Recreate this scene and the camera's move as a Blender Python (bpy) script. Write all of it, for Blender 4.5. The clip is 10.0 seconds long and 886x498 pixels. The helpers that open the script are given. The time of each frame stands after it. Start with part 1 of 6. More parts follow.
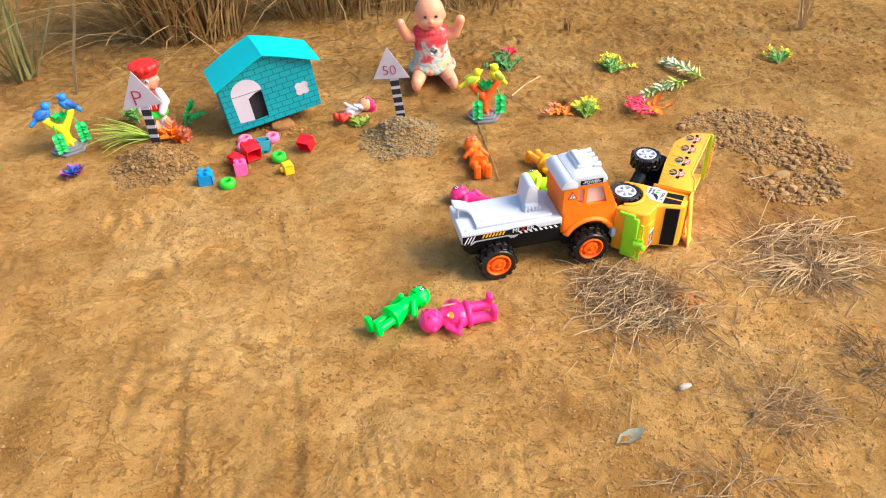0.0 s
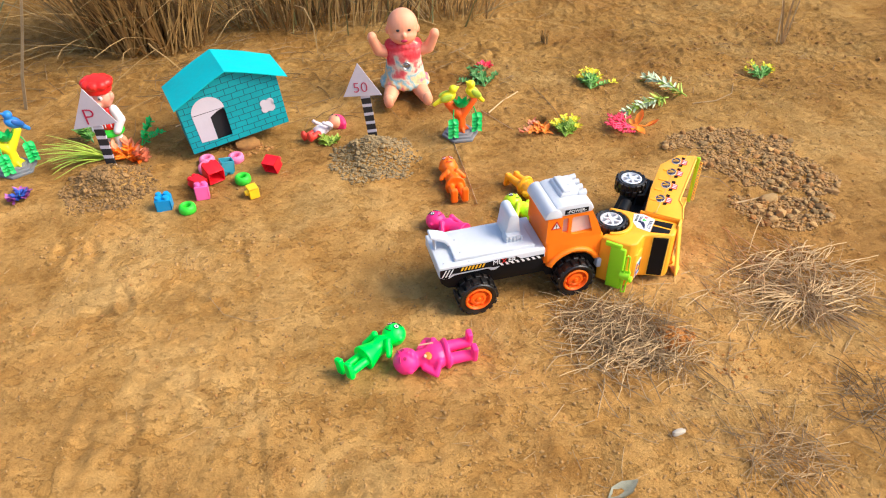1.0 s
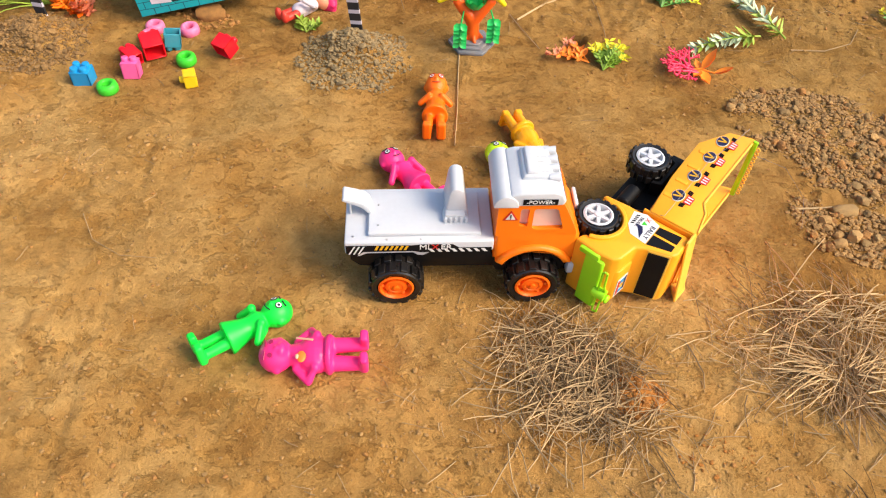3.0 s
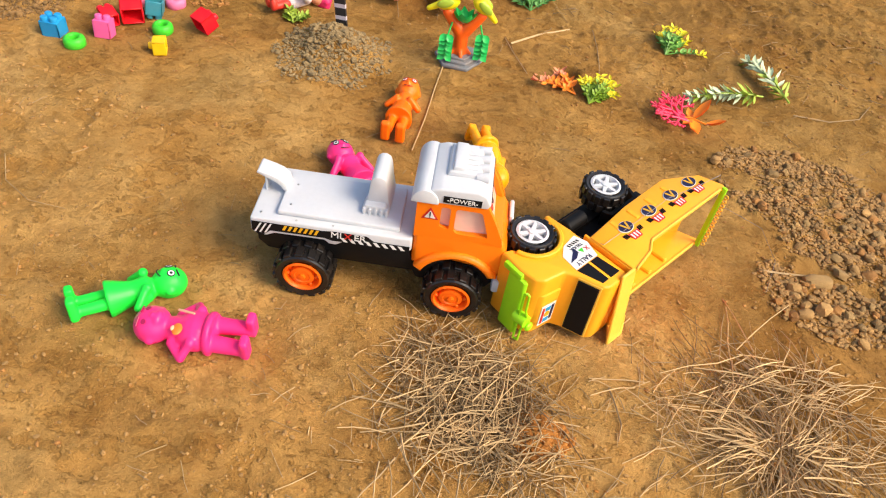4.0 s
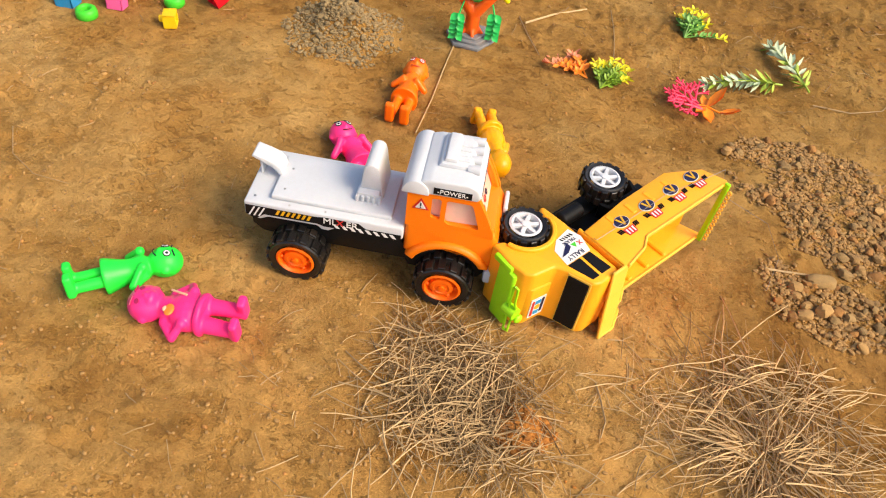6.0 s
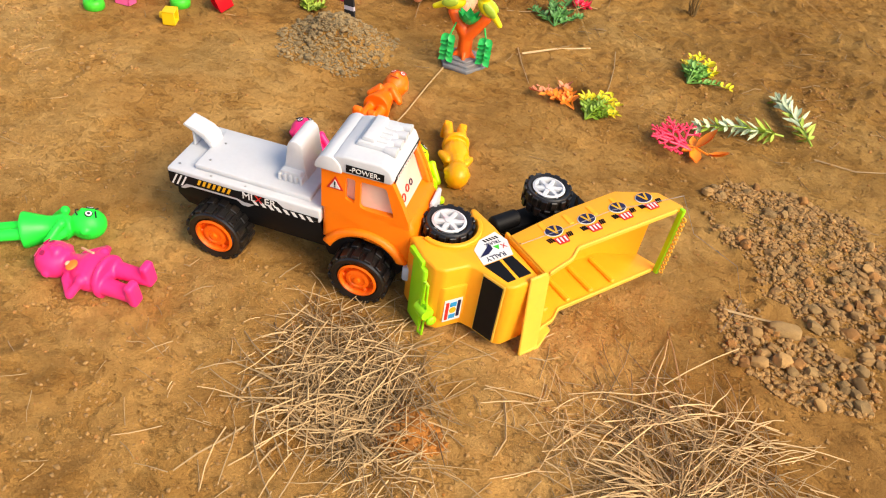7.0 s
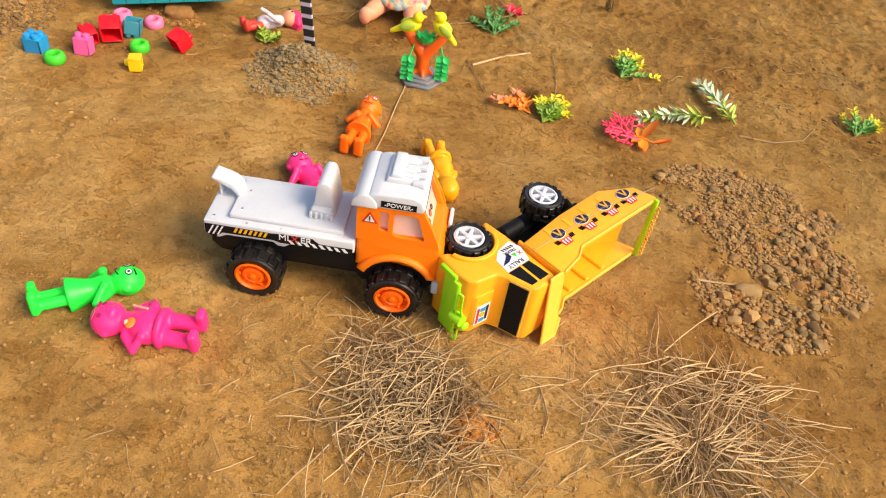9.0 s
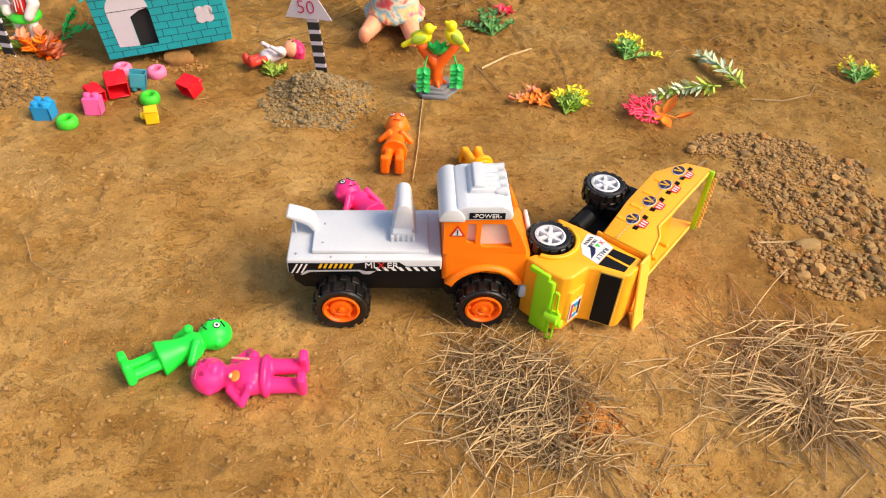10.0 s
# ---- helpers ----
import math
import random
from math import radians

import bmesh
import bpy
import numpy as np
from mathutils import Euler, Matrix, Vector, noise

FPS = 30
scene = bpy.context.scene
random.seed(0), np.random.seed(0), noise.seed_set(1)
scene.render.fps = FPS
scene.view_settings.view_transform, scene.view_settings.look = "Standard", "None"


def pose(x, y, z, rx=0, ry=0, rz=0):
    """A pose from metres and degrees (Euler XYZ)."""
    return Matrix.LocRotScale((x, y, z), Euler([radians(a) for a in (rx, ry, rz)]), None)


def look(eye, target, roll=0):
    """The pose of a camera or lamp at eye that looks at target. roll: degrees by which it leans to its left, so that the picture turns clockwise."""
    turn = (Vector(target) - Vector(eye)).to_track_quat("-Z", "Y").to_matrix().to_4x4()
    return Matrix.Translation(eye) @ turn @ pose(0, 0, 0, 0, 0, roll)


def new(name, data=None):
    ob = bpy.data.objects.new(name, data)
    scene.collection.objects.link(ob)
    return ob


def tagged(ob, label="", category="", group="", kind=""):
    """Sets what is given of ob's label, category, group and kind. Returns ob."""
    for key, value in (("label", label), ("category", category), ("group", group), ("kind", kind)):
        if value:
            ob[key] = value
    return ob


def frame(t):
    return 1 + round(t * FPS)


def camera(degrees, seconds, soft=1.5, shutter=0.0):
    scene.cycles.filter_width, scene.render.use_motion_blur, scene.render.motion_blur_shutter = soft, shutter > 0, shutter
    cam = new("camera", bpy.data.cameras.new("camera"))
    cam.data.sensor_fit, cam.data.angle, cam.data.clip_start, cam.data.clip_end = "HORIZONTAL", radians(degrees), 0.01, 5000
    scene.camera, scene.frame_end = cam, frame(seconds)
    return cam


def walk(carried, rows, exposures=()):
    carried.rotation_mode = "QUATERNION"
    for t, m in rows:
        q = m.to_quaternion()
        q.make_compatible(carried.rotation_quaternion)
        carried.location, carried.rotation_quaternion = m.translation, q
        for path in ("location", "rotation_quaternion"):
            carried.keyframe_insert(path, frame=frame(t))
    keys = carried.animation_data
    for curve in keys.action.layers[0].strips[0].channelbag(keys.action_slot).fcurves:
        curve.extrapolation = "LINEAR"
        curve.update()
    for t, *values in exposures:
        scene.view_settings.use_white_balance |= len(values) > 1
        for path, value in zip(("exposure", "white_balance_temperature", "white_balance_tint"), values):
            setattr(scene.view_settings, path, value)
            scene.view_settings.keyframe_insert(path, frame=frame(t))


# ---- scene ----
cam = camera(62.0, 10.0, soft=1.15)
PATH = [
    (0, (0.01, -0.02, 0.863), (-0.043, 1.519, -0.412), -2.3),
    (0.5, (0.011, -0.001, 0.868), (-0.122, 1.503, -0.444), -5.6),
    (1, (0.002, 0.072, 0.85), (0.026, 1.616, -0.421), -0.8),
    (1.5, (-0.014, 0.197, 0.819), (0.047, 1.689, -0.511), 4.5),
    (2, (0.006, 0.319, 0.812), (-0.016, 1.685, -0.649), 3.7),
    (2.5, (0.101, 0.398, 0.797), (-0.133, 1.681, -0.719), 0.3),
    (3, (0.213, 0.41, 0.759), (0.006, 1.675, -0.776), 2.8),
    (3.2, (0.264, 0.411, 0.707), (0.011, 1.727, -0.776), 3.7),
    (4.3, (0.351, 0.466, 0.663), (0.027, 1.824, -0.768), 9.6),
    (4.5, (0.357, 0.475, 0.675), (0.04, 1.836, -0.755), 6.7),
    (5, (0.317, 0.474, 0.692), (0.135, 1.816, -0.78), 9.1),
    (5.2, (0.302, 0.455, 0.692), (0.144, 1.802, -0.777), 10.1),
    (6.3, (0.422, 0.492, 0.675), (-0.01, 1.738, -0.831), 8.3),
    (6.5, (0.457, 0.499, 0.654), (0.0, 1.79, -0.803), 8.3),
    (7, (0.536, 0.521, 0.61), (-0.068, 1.84, -0.767), 9.2),
    (7.5, (0.582, 0.544, 0.584), (-0.135, 1.855, -0.745), 11.3),
    (8, (0.573, 0.534, 0.6), (-0.078, 1.867, -0.742), 12.7),
    (8.5, (0.495, 0.462, 0.651), (0.034, 1.806, -0.757), 12.3),
    (9, (0.424, 0.417, 0.691), (0.078, 1.82, -0.692), 9.3),
    (9.5, (0.336, 0.394, 0.703), (0.103, 1.826, -0.674), 6.3),
    (10, (0.278, 0.378, 0.682), (0.045, 1.824, -0.68), 3.4),
]
walk(cam, [(t, look(eye, target, roll)) for t, eye, target, roll in PATH],
     [(0.0, 0.79, 5850, 9), (1.5, 0.69, 6000, 9.5), (3.0, 0.6, 6350, 10), (4.5, 0.55, 6600, 10), (7.5, 0.5, 6700, 10), (10.0, 0.53, 6600, 10)])

# ---- light ----
SUN_AZ, SUN_EL = 98.0, 44.0      # compass degrees clockwise from +y, and height
world = bpy.data.worlds.new("world")
scene.world = world
world.use_nodes = True
wn = world.node_tree
sky = wn.nodes.new("ShaderNodeTexSky")
sky.sky_type, sky.sun_disc = "NISHITA", False
sky.sun_elevation, sky.sun_rotation = radians(SUN_EL), radians(SUN_AZ)
sky.dust_density, sky.air_density = 3.0, 1.0
wn.links.new(sky.outputs[0], wn.nodes["Background"].inputs[0])
wn.nodes["Background"].inputs[1].default_value = 0.15
sun_data = bpy.data.lights.new("sun", "SUN")
sun_data.energy, sun_data.angle, sun_data.color = 2.6, radians(32), (1.0, 0.85, 0.64)
sun = new("sun", sun_data)
sd = Vector((math.sin(radians(SUN_AZ)) * math.cos(radians(SUN_EL)), math.cos(radians(SUN_AZ)) * math.cos(radians(SUN_EL)), math.sin(radians(SUN_EL))))
sun.matrix_world = look(sd * 20, (0, 0, 0))


# ---- materials ----
def mat(name, col, rough=0.5, spec=0.5, metal=0.0, var=0.12, scale=40.0, bump=0.0, bump_scale=300.0, sss=0.0, coat=0.0, dirt=0.0, alpha_trans=0.0, rnd=0.0):
    """A surface with two scales of colour change, fine relief and, if wanted, patches of dust."""
    m = bpy.data.materials.new(name)
    m.use_nodes = True
    nt = m.node_tree
    N, L = nt.nodes, nt.links
    b = N["Principled BSDF"]
    b.inputs["Roughness"].default_value = rough
    b.inputs["Metallic"].default_value = metal
    b.inputs["Specular IOR Level"].default_value = spec
    b.inputs["Coat Weight"].default_value = coat
    b.inputs["Transmission Weight"].default_value = alpha_trans
    if sss:
        b.inputs["Subsurface Weight"].default_value = sss
        b.inputs["Subsurface Radius"].default_value = (0.006, 0.004, 0.003)
        b.inputs["Subsurface Scale"].default_value = 0.5
    tc = N.new("ShaderNodeTexCoord")
    n1 = N.new("ShaderNodeTexNoise")
    n1.inputs["Scale"].default_value, n1.inputs["Detail"].default_value = scale, 5
    n2 = N.new("ShaderNodeTexNoise")
    n2.inputs["Scale"].default_value, n2.inputs["Detail"].default_value = scale * 9, 3
    L.new(tc.outputs["Object"], n1.inputs["Vector"])
    L.new(tc.outputs["Object"], n2.inputs["Vector"])
    add = N.new("ShaderNodeMath")
    add.operation = "MULTIPLY_ADD"
    add.inputs[1].default_value = 0.5
    L.new(n2.outputs[0], add.inputs[0])
    L.new(n1.outputs[0], add.inputs[2])
    mr = N.new("ShaderNodeMapRange")
    mr.inputs[1].default_value, mr.inputs[2].default_value = 0.45, 1.05
    mr.inputs[3].default_value, mr.inputs[4].default_value = 1 - var, 1 + var
    L.new(add.outputs[0], mr.inputs[0])
    src = mr.outputs[0]
    if rnd:
        oi = N.new("ShaderNodeObjectInfo")
        gi = N.new("ShaderNodeNewGeometry")
        ad = N.new("ShaderNodeMath")
        ad.operation = "ADD"
        L.new(oi.outputs["Random"], ad.inputs[0])
        L.new(gi.outputs["Random Per Island"], ad.inputs[1])
        r2 = N.new("ShaderNodeMapRange")
        r2.inputs[1].default_value, r2.inputs[2].default_value = 0.0, 2.0
        r2.inputs[3].default_value, r2.inputs[4].default_value = 1 - rnd, 1 + rnd
        L.new(ad.outputs[0], r2.inputs[0])
        mu = N.new("ShaderNodeMath")
        mu.operation = "MULTIPLY"
        L.new(src, mu.inputs[0])
        L.new(r2.outputs[0], mu.inputs[1])
        src = mu.outputs[0]
    hsv = N.new("ShaderNodeHueSaturation")
    hsv.inputs["Color"].default_value = (*col, 1)
    L.new(src, hsv.inputs["Value"])
    out = hsv.outputs[0]
    if dirt:
        mx = N.new("ShaderNodeMix")
        mx.data_type = "RGBA"
        mx.inputs["B"].default_value = (0.36, 0.2, 0.08, 1)
        d = N.new("ShaderNodeTexNoise")
        d.inputs["Scale"].default_value, d.inputs["Detail"].default_value = 55, 6
        L.new(tc.outputs["Object"], d.inputs["Vector"])
        dr = N.new("ShaderNodeMapRange")
        dr.inputs[1].default_value, dr.inputs[2].default_value = 0.5, 0.75
        dr.inputs[3].default_value, dr.inputs[4].default_value = dirt * 0.15, dirt
        L.new(d.outputs[0], dr.inputs[0])
        L.new(dr.outputs[0], mx.inputs["Factor"])
        L.new(out, mx.inputs["A"])
        out = mx.outputs["Result"]
    L.new(out, b.inputs["Base Color"])
    rr = N.new("ShaderNodeMapRange")
    rr.inputs[1].default_value, rr.inputs[2].default_value = 0.3, 0.75
    rr.inputs[3].default_value, rr.inputs[4].default_value = max(0.03, rough - 0.08), min(1, rough + 0.1)
    L.new(n1.outputs[0], rr.inputs[0])
    L.new(rr.outputs[0], b.inputs["Roughness"])
    if bump:
        bp = N.new("ShaderNodeBump")
        n3 = N.new("ShaderNodeTexNoise")
        n3.inputs["Scale"].default_value, n3.inputs["Detail"].default_value = bump_scale, 4
        L.new(tc.outputs["Object"], n3.inputs["Vector"])
        bp.inputs["Strength"].default_value, bp.inputs["Distance"].default_value = bump, 0.002
        L.new(n3.outputs[0], bp.inputs["Height"])
        L.new(bp.outputs[0], b.inputs["Normal"])
    return m


def plastic(name, col, rough=0.4, **k):
    k.setdefault("sss", 0.12)
    k.setdefault("dirt", 0.1)
    k.setdefault("spec", 0.35)
    return mat(name, col, rough=rough, var=k.pop("var", 0.05), scale=25, bump=0.05, bump_scale=120, **k)


ORANGE = plastic("orange_plastic", (1.0, 0.21, 0.004), dirt=0.03)
RIM_ORANGE = plastic("rim_orange_plastic", (1.0, 0.15, 0.004), dirt=0.03)
WHITE = plastic("white_plastic", (0.61, 0.62, 0.64), rough=0.42, dirt=0.03)
BLACKP = plastic("black_plastic", (0.004, 0.004, 0.0045), rough=0.55, sss=0, dirt=0.0, spec=0.2)
RUBBER = mat("tyre_rubber", (0.006, 0.006, 0.0065), rough=0.34, spec=0.55, var=0.3, scale=60, bump=0.15, dirt=0.05)
YELLOW = plastic("yellow_plastic", (1.0, 0.41, 0.016), sss=0.2, dirt=0.02)
YELLOW_LT = plastic("pale_yellow_plastic", (0.97, 0.53, 0.06), sss=0.25)
LIME = plastic("lime_plastic", (0.36, 0.8, 0.01))
CLEAR = plastic("clear_window_plastic", (0.85, 0.58, 0.46), rough=0.15, sss=0)
DECAL_BLACK = mat("black_sticker", (0.006, 0.006, 0.007), rough=0.55, spec=0.15, var=0.2)
DECAL_WHITE = mat("white_sticker", (0.75, 0.74, 0.72), rough=0.4, var=0.06)
DECAL_RED = mat("red_sticker", (0.6, 0.02, 0.015), rough=0.4, var=0.1)
DECAL_YEL = mat("yellow_sticker", (0.8, 0.42, 0.01), rough=0.4, var=0.1)
DECAL_BLUE = mat("blue_sticker", (0.01, 0.009, 0.05), rough=0.4, var=0.15)
METAL = mat("screw_metal", (0.5, 0.48, 0.45), rough=0.35, metal=1.0)
FIG_GREEN = plastic("bright_green_plastic", (0.012, 0.85, 0.06), rough=0.4, dirt=0.03)
FIG_PINK = plastic("hot_pink_plastic", (1.0, 0.032, 0.225), rough=0.38, dirt=0.02)
FIG_ORANGE = plastic("red_orange_plastic", (1.0, 0.17, 0.004), rough=0.4, dirt=0.0)
FIG_LIME = plastic("lime_figure_plastic", (0.6, 0.92, 0.01), rough=0.3, dirt=0.03)
FIG_AMBER = plastic("amber_plastic", (1.0, 0.4, 0.006), rough=0.3, dirt=0.03)
BLOCK_RED = plastic("red_block", (0.85, 0.006, 0.02))
BLOCK_PINK = plastic("pink_block", (0.88, 0.2, 0.38))
BLOCK_HOT = plastic("magenta_block", (0.9, 0.12, 0.36))
BLOCK_BLUE = plastic("blue_block", (0.01, 0.3, 0.62))
BLOCK_TEAL = plastic("teal_block", (0.04, 0.3, 0.38))
BLOCK_GREEN = plastic("green_block", (0.05, 0.6, 0.03))
BLOCK_YEL = plastic("yellow_block", (0.9, 0.58, 0.01))
SKIN = plastic("skin_vinyl", (0.86, 0.36, 0.2), rough=0.42, sss=0.3)
PAPER = mat("white_paper", (0.57, 0.51, 0.55), rough=0.8, var=0.06, scale=30, bump=0.1)
PAPER_BLK = mat("black_paper", (0.018, 0.016, 0.016), rough=0.75, var=0.3, scale=50)
INK_RED = mat("red_ink", (0.45, 0.015, 0.06), rough=0.6)
ROOF_TEAL = mat("teal_paper", (0.004, 0.46, 0.47), rough=0.6, var=0.12, scale=18, bump=0.1)
GREY_BASE = plastic("grey_plastic", (0.18, 0.2, 0.22), rough=0.45, sss=0, dirt=0.3)
LEAF_BRIGHT = plastic("bright_leaf", (0.02, 0.55, 0.11), rough=0.4)
LEAF_OLIVE = mat("olive_leaf", (0.26, 0.42, 0.03), rough=0.5, var=0.25, rnd=0.35)
LEAF_YEL = mat("yellow_leaf", (0.8, 0.68, 0.012), rough=0.5, var=0.2, rnd=0.2)
LEAF_PALE = mat("pale_leaf", (0.64, 0.74, 0.46), rough=0.5, var=0.1, rnd=0.15)
LEAF_MID = mat("mid_leaf", (0.19, 0.42, 0.07), rough=0.5, var=0.2, rnd=0.2)
LEAF_DARK = mat("dark_leaf", (0.1, 0.28, 0.06), rough=0.5, var=0.2, rnd=0.3)
LEAF_ORANGE = mat("orange_leaf", (1.0, 0.28, 0.012), rough=0.45, var=0.15, rnd=0.2)
LEAF_SALMON = mat("salmon_leaf", (0.8, 0.27, 0.13), rough=0.5, var=0.15, rnd=0.15)
LEAF_RED = mat("red_leaf", (0.95, 0.05, 0.12), rough=0.4, var=0.15, rnd=0.15)
BIRD_YEL = plastic("bird_yellow", (0.85, 0.72, 0.01))
BIRD_BLUE = plastic("bird_blue", (0.03, 0.22, 0.6))
STRAW = mat("dry_straw", (0.52, 0.35, 0.165), rough=0.7, var=0.25, scale=30, rnd=0.6)
STRAW_DK = mat("dark_straw", (0.34, 0.22, 0.1), rough=0.85, var=0.25, scale=30, rnd=0.6)
REED = mat("dry_reed", (0.34, 0.21, 0.068), rough=0.75, var=0.25, scale=20, rnd=0.5)
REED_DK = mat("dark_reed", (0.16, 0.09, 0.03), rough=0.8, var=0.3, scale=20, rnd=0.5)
REED_GREEN = mat("green_reed", (0.24, 0.22, 0.07), rough=0.6, var=0.25, scale=20, rnd=0.4)
GRASS_FRESH = mat("fresh_grass", (0.36, 0.48, 0.05), rough=0.55, var=0.2, rnd=0.3)
STONE = mat("gravel_stone", (0.38, 0.215, 0.07), rough=0.9, var=0.25, scale=90, bump=0.5, bump_scale=500, rnd=0.35)
STONE_GREY = mat("grey_stone", (0.29, 0.175, 0.062), rough=0.9, var=0.25, scale=90, bump=0.5, bump_scale=500, rnd=0.35)
RUST = mat("orange_clod", (0.38, 0.145, 0.022), rough=0.95, var=0.3, scale=120, bump=0.5, bump_scale=600, rnd=0.3)
CLOD = mat("rust_clod", (0.36, 0.165, 0.042), rough=0.95, var=0.3, scale=120, bump=0.5, bump_scale=600, rnd=0.3)
STONE_DULL = mat("dull_gravel", (0.26, 0.18, 0.08), rough=0.9, var=0.25, scale=90, bump=0.5, bump_scale=500, rnd=0.35)
STONE_BROWN = mat("brown_gravel", (0.28, 0.155, 0.05), rough=0.9, var=0.35, scale=70, bump=0.5, bump_scale=500, rnd=0.45)
SOIL = mat("soil_crumb", (0.37, 0.205, 0.064), rough=0.95, var=0.25, scale=90, bump=0.4, bump_scale=600, rnd=0.3)
STONE_PALE = mat("pale_stone", (0.5, 0.42, 0.31), rough=0.85, var=0.15, scale=90)


# ---- mesh helpers ----
def part(name, bm, material, parent, label="", smooth=35, at=None, kind=""):
    """Links a bmesh as one mesh object under a thing or a part, or at top level."""
    me = bpy.data.meshes.new(name)
    bm.normal_update()
    bm.to_mesh(me)
    bm.free()
    for m in material if isinstance(material, (list, tuple)) else [material]:
        me.materials.append(m)
    if smooth:
        me.polygons.foreach_set("use_smooth", [True] * len(me.polygons))
        me.set_sharp_from_angle(angle=radians(smooth))
    ob = new(name, me)
    if parent:
        ob.parent = parent
    if at is not None:
        ob.matrix_local = at
    return tagged(ob, label, kind=kind)


def thing(name, label, category, m, group="", kind=""):
    ob = new(name)
    ob.empty_display_size = 0.02
    ob.matrix_world = m
    return tagged(ob, label, category, group, kind)


def B():
    return bmesh.new()


def box(bm, x0, x1, y0, y1, z0, z1, bev=0.0, seg=2):
    vs = [bm.verts.new((x, y, z)) for x in (x0, x1) for y in (y0, y1) for z in (z0, z1)]
    fs = [bm.faces.new([vs[i] for i in f]) for f in ((0, 1, 3, 2), (4, 6, 7, 5), (0, 4, 5, 1), (2, 3, 7, 6), (0, 2, 6, 4), (1, 5, 7, 3))]
    if bev:
        es = list({e for f in fs for e in f.edges})
        bmesh.ops.bevel(bm, geom=es, offset=bev, segments=seg, affect="EDGES", profile=0.5)
    return bm


def prism(bm, pts, lo, hi, axis="y", bev=0.0, seg=2, mi=0):
    """A polygon, given in the two other axes in order, pushed along axis from lo to hi."""
    def put(p, d):
        return {"x": (d, p[0], p[1]), "y": (p[0], d, p[1]), "z": (p[0], p[1], d)}[axis]
    a, b = [bm.verts.new(put(p, lo)) for p in pts], [bm.verts.new(put(p, hi)) for p in pts]
    n = len(pts)
    fs = [bm.faces.new(a), bm.faces.new(b[::-1])] + [bm.faces.new((a[i], b[i], b[(i + 1) % n], a[(i + 1) % n])) for i in range(n)]
    bmesh.ops.recalc_face_normals(bm, faces=fs)
    for f in fs:
        f.material_index = mi
    if bev:
        es = list({e for f in fs for e in f.edges})
        bmesh.ops.bevel(bm, geom=es, offset=bev, segments=seg, affect="EDGES", profile=0.5)
    return bm


def soft_prism(bm, pts, lo, hi, bev, seg=4):
    """A polygon in x and z pushed along y, only the rims of its two faces rounded."""
    prism(bm, pts, lo, hi, "y")
    rim = [e for e in bm.edges if abs(e.verts[0].co.y - e.verts[1].co.y) < 1e-7]
    bmesh.ops.bevel(bm, geom=rim, offset=bev, segments=seg, affect="EDGES", profile=0.5)
    return bm


def rounded(pts, r, n=4):
    """The polygon with its corners rounded off."""
    out, m = [], len(pts)
    for i in range(m):
        p, a, b = Vector(pts[i]), Vector(pts[i - 1]), Vector(pts[(i + 1) % m])
        p0, p1 = p + (a - p).normalized() * r, p + (b - p).normalized() * r
        for k in range(n + 1):
            t = k / n
            q = p0 * (1 - t) ** 2 + p * 2 * t * (1 - t) + p1 * t * t
            out.append((q.x, q.y))
    return out


def plate(bm, outer, holes, lo, hi):
    """A flat plate in x and z with openings cut through it, from y = lo to hi."""
    edges = []
    for loop in [outer] + holes:
        vs = [bm.verts.new((x, lo, z)) for x, z in loop]
        edges += [bm.edges.new((vs[i - 1], vs[i])) for i in range(len(vs))]
    got = bmesh.ops.triangle_fill(bm, use_beauty=True, use_dissolve=False, edges=edges)
    fs = [f for f in got["geom"] if isinstance(f, bmesh.types.BMFace)]
    ext = bmesh.ops.extrude_face_region(bm, geom=fs)
    bmesh.ops.translate(bm, vec=(0, hi - lo, 0), verts=[v for v in ext["geom"] if isinstance(v, bmesh.types.BMVert)])
    bmesh.ops.recalc_face_normals(bm, faces=bm.faces)
    return bm


def rod(bm, p0, p1, r0, r1=None, seg=10, cap=True, mi=0):
    p0, p1, r1 = Vector(p0), Vector(p1), r0 if r1 is None else r1
    q = (p1 - p0).to_track_quat("Z", "Y").to_matrix()
    rings = []
    for p, r in ((p0, r0), (p1, r1)):
        rings.append([bm.verts.new(p + q @ Vector((r * math.cos(k * math.tau / seg), r * math.sin(k * math.tau / seg), 0))) for k in range(seg)])
    fs = [bm.faces.new((rings[0][k], rings[0][(k + 1) % seg], rings[1][(k + 1) % seg], rings[1][k])) for k in range(seg)]
    if cap:
        fs += [bm.faces.new(rings[0][::-1]), bm.faces.new(rings[1])]
    for f in fs:
        f.material_index = mi
    return bm


def tube(bm, pts, r, seg=6, mi=0, taper=1.0):
    n = len(pts)
    for i in range(n - 1):
        rod(bm, pts[i], pts[i + 1], r * (1 + (taper - 1) * i / (n - 1)), r * (1 + (taper - 1) * (i + 1) / (n - 1)), seg, True, mi)
    return bm


def ball(bm, c, r, rot=None, u=16, v=10, mi=0):
    m = Matrix.Translation(c) @ (rot or Matrix.Identity(4)) @ Matrix.Diagonal((*(r if isinstance(r, (tuple, list)) else (r, r, r)), 1))
    got = bmesh.ops.create_uvsphere(bm, u_segments=u, v_segments=v, radius=1, matrix=m)
    for f in {f for w in got["verts"] for f in w.link_faces}:
        f.material_index = mi
    return bm


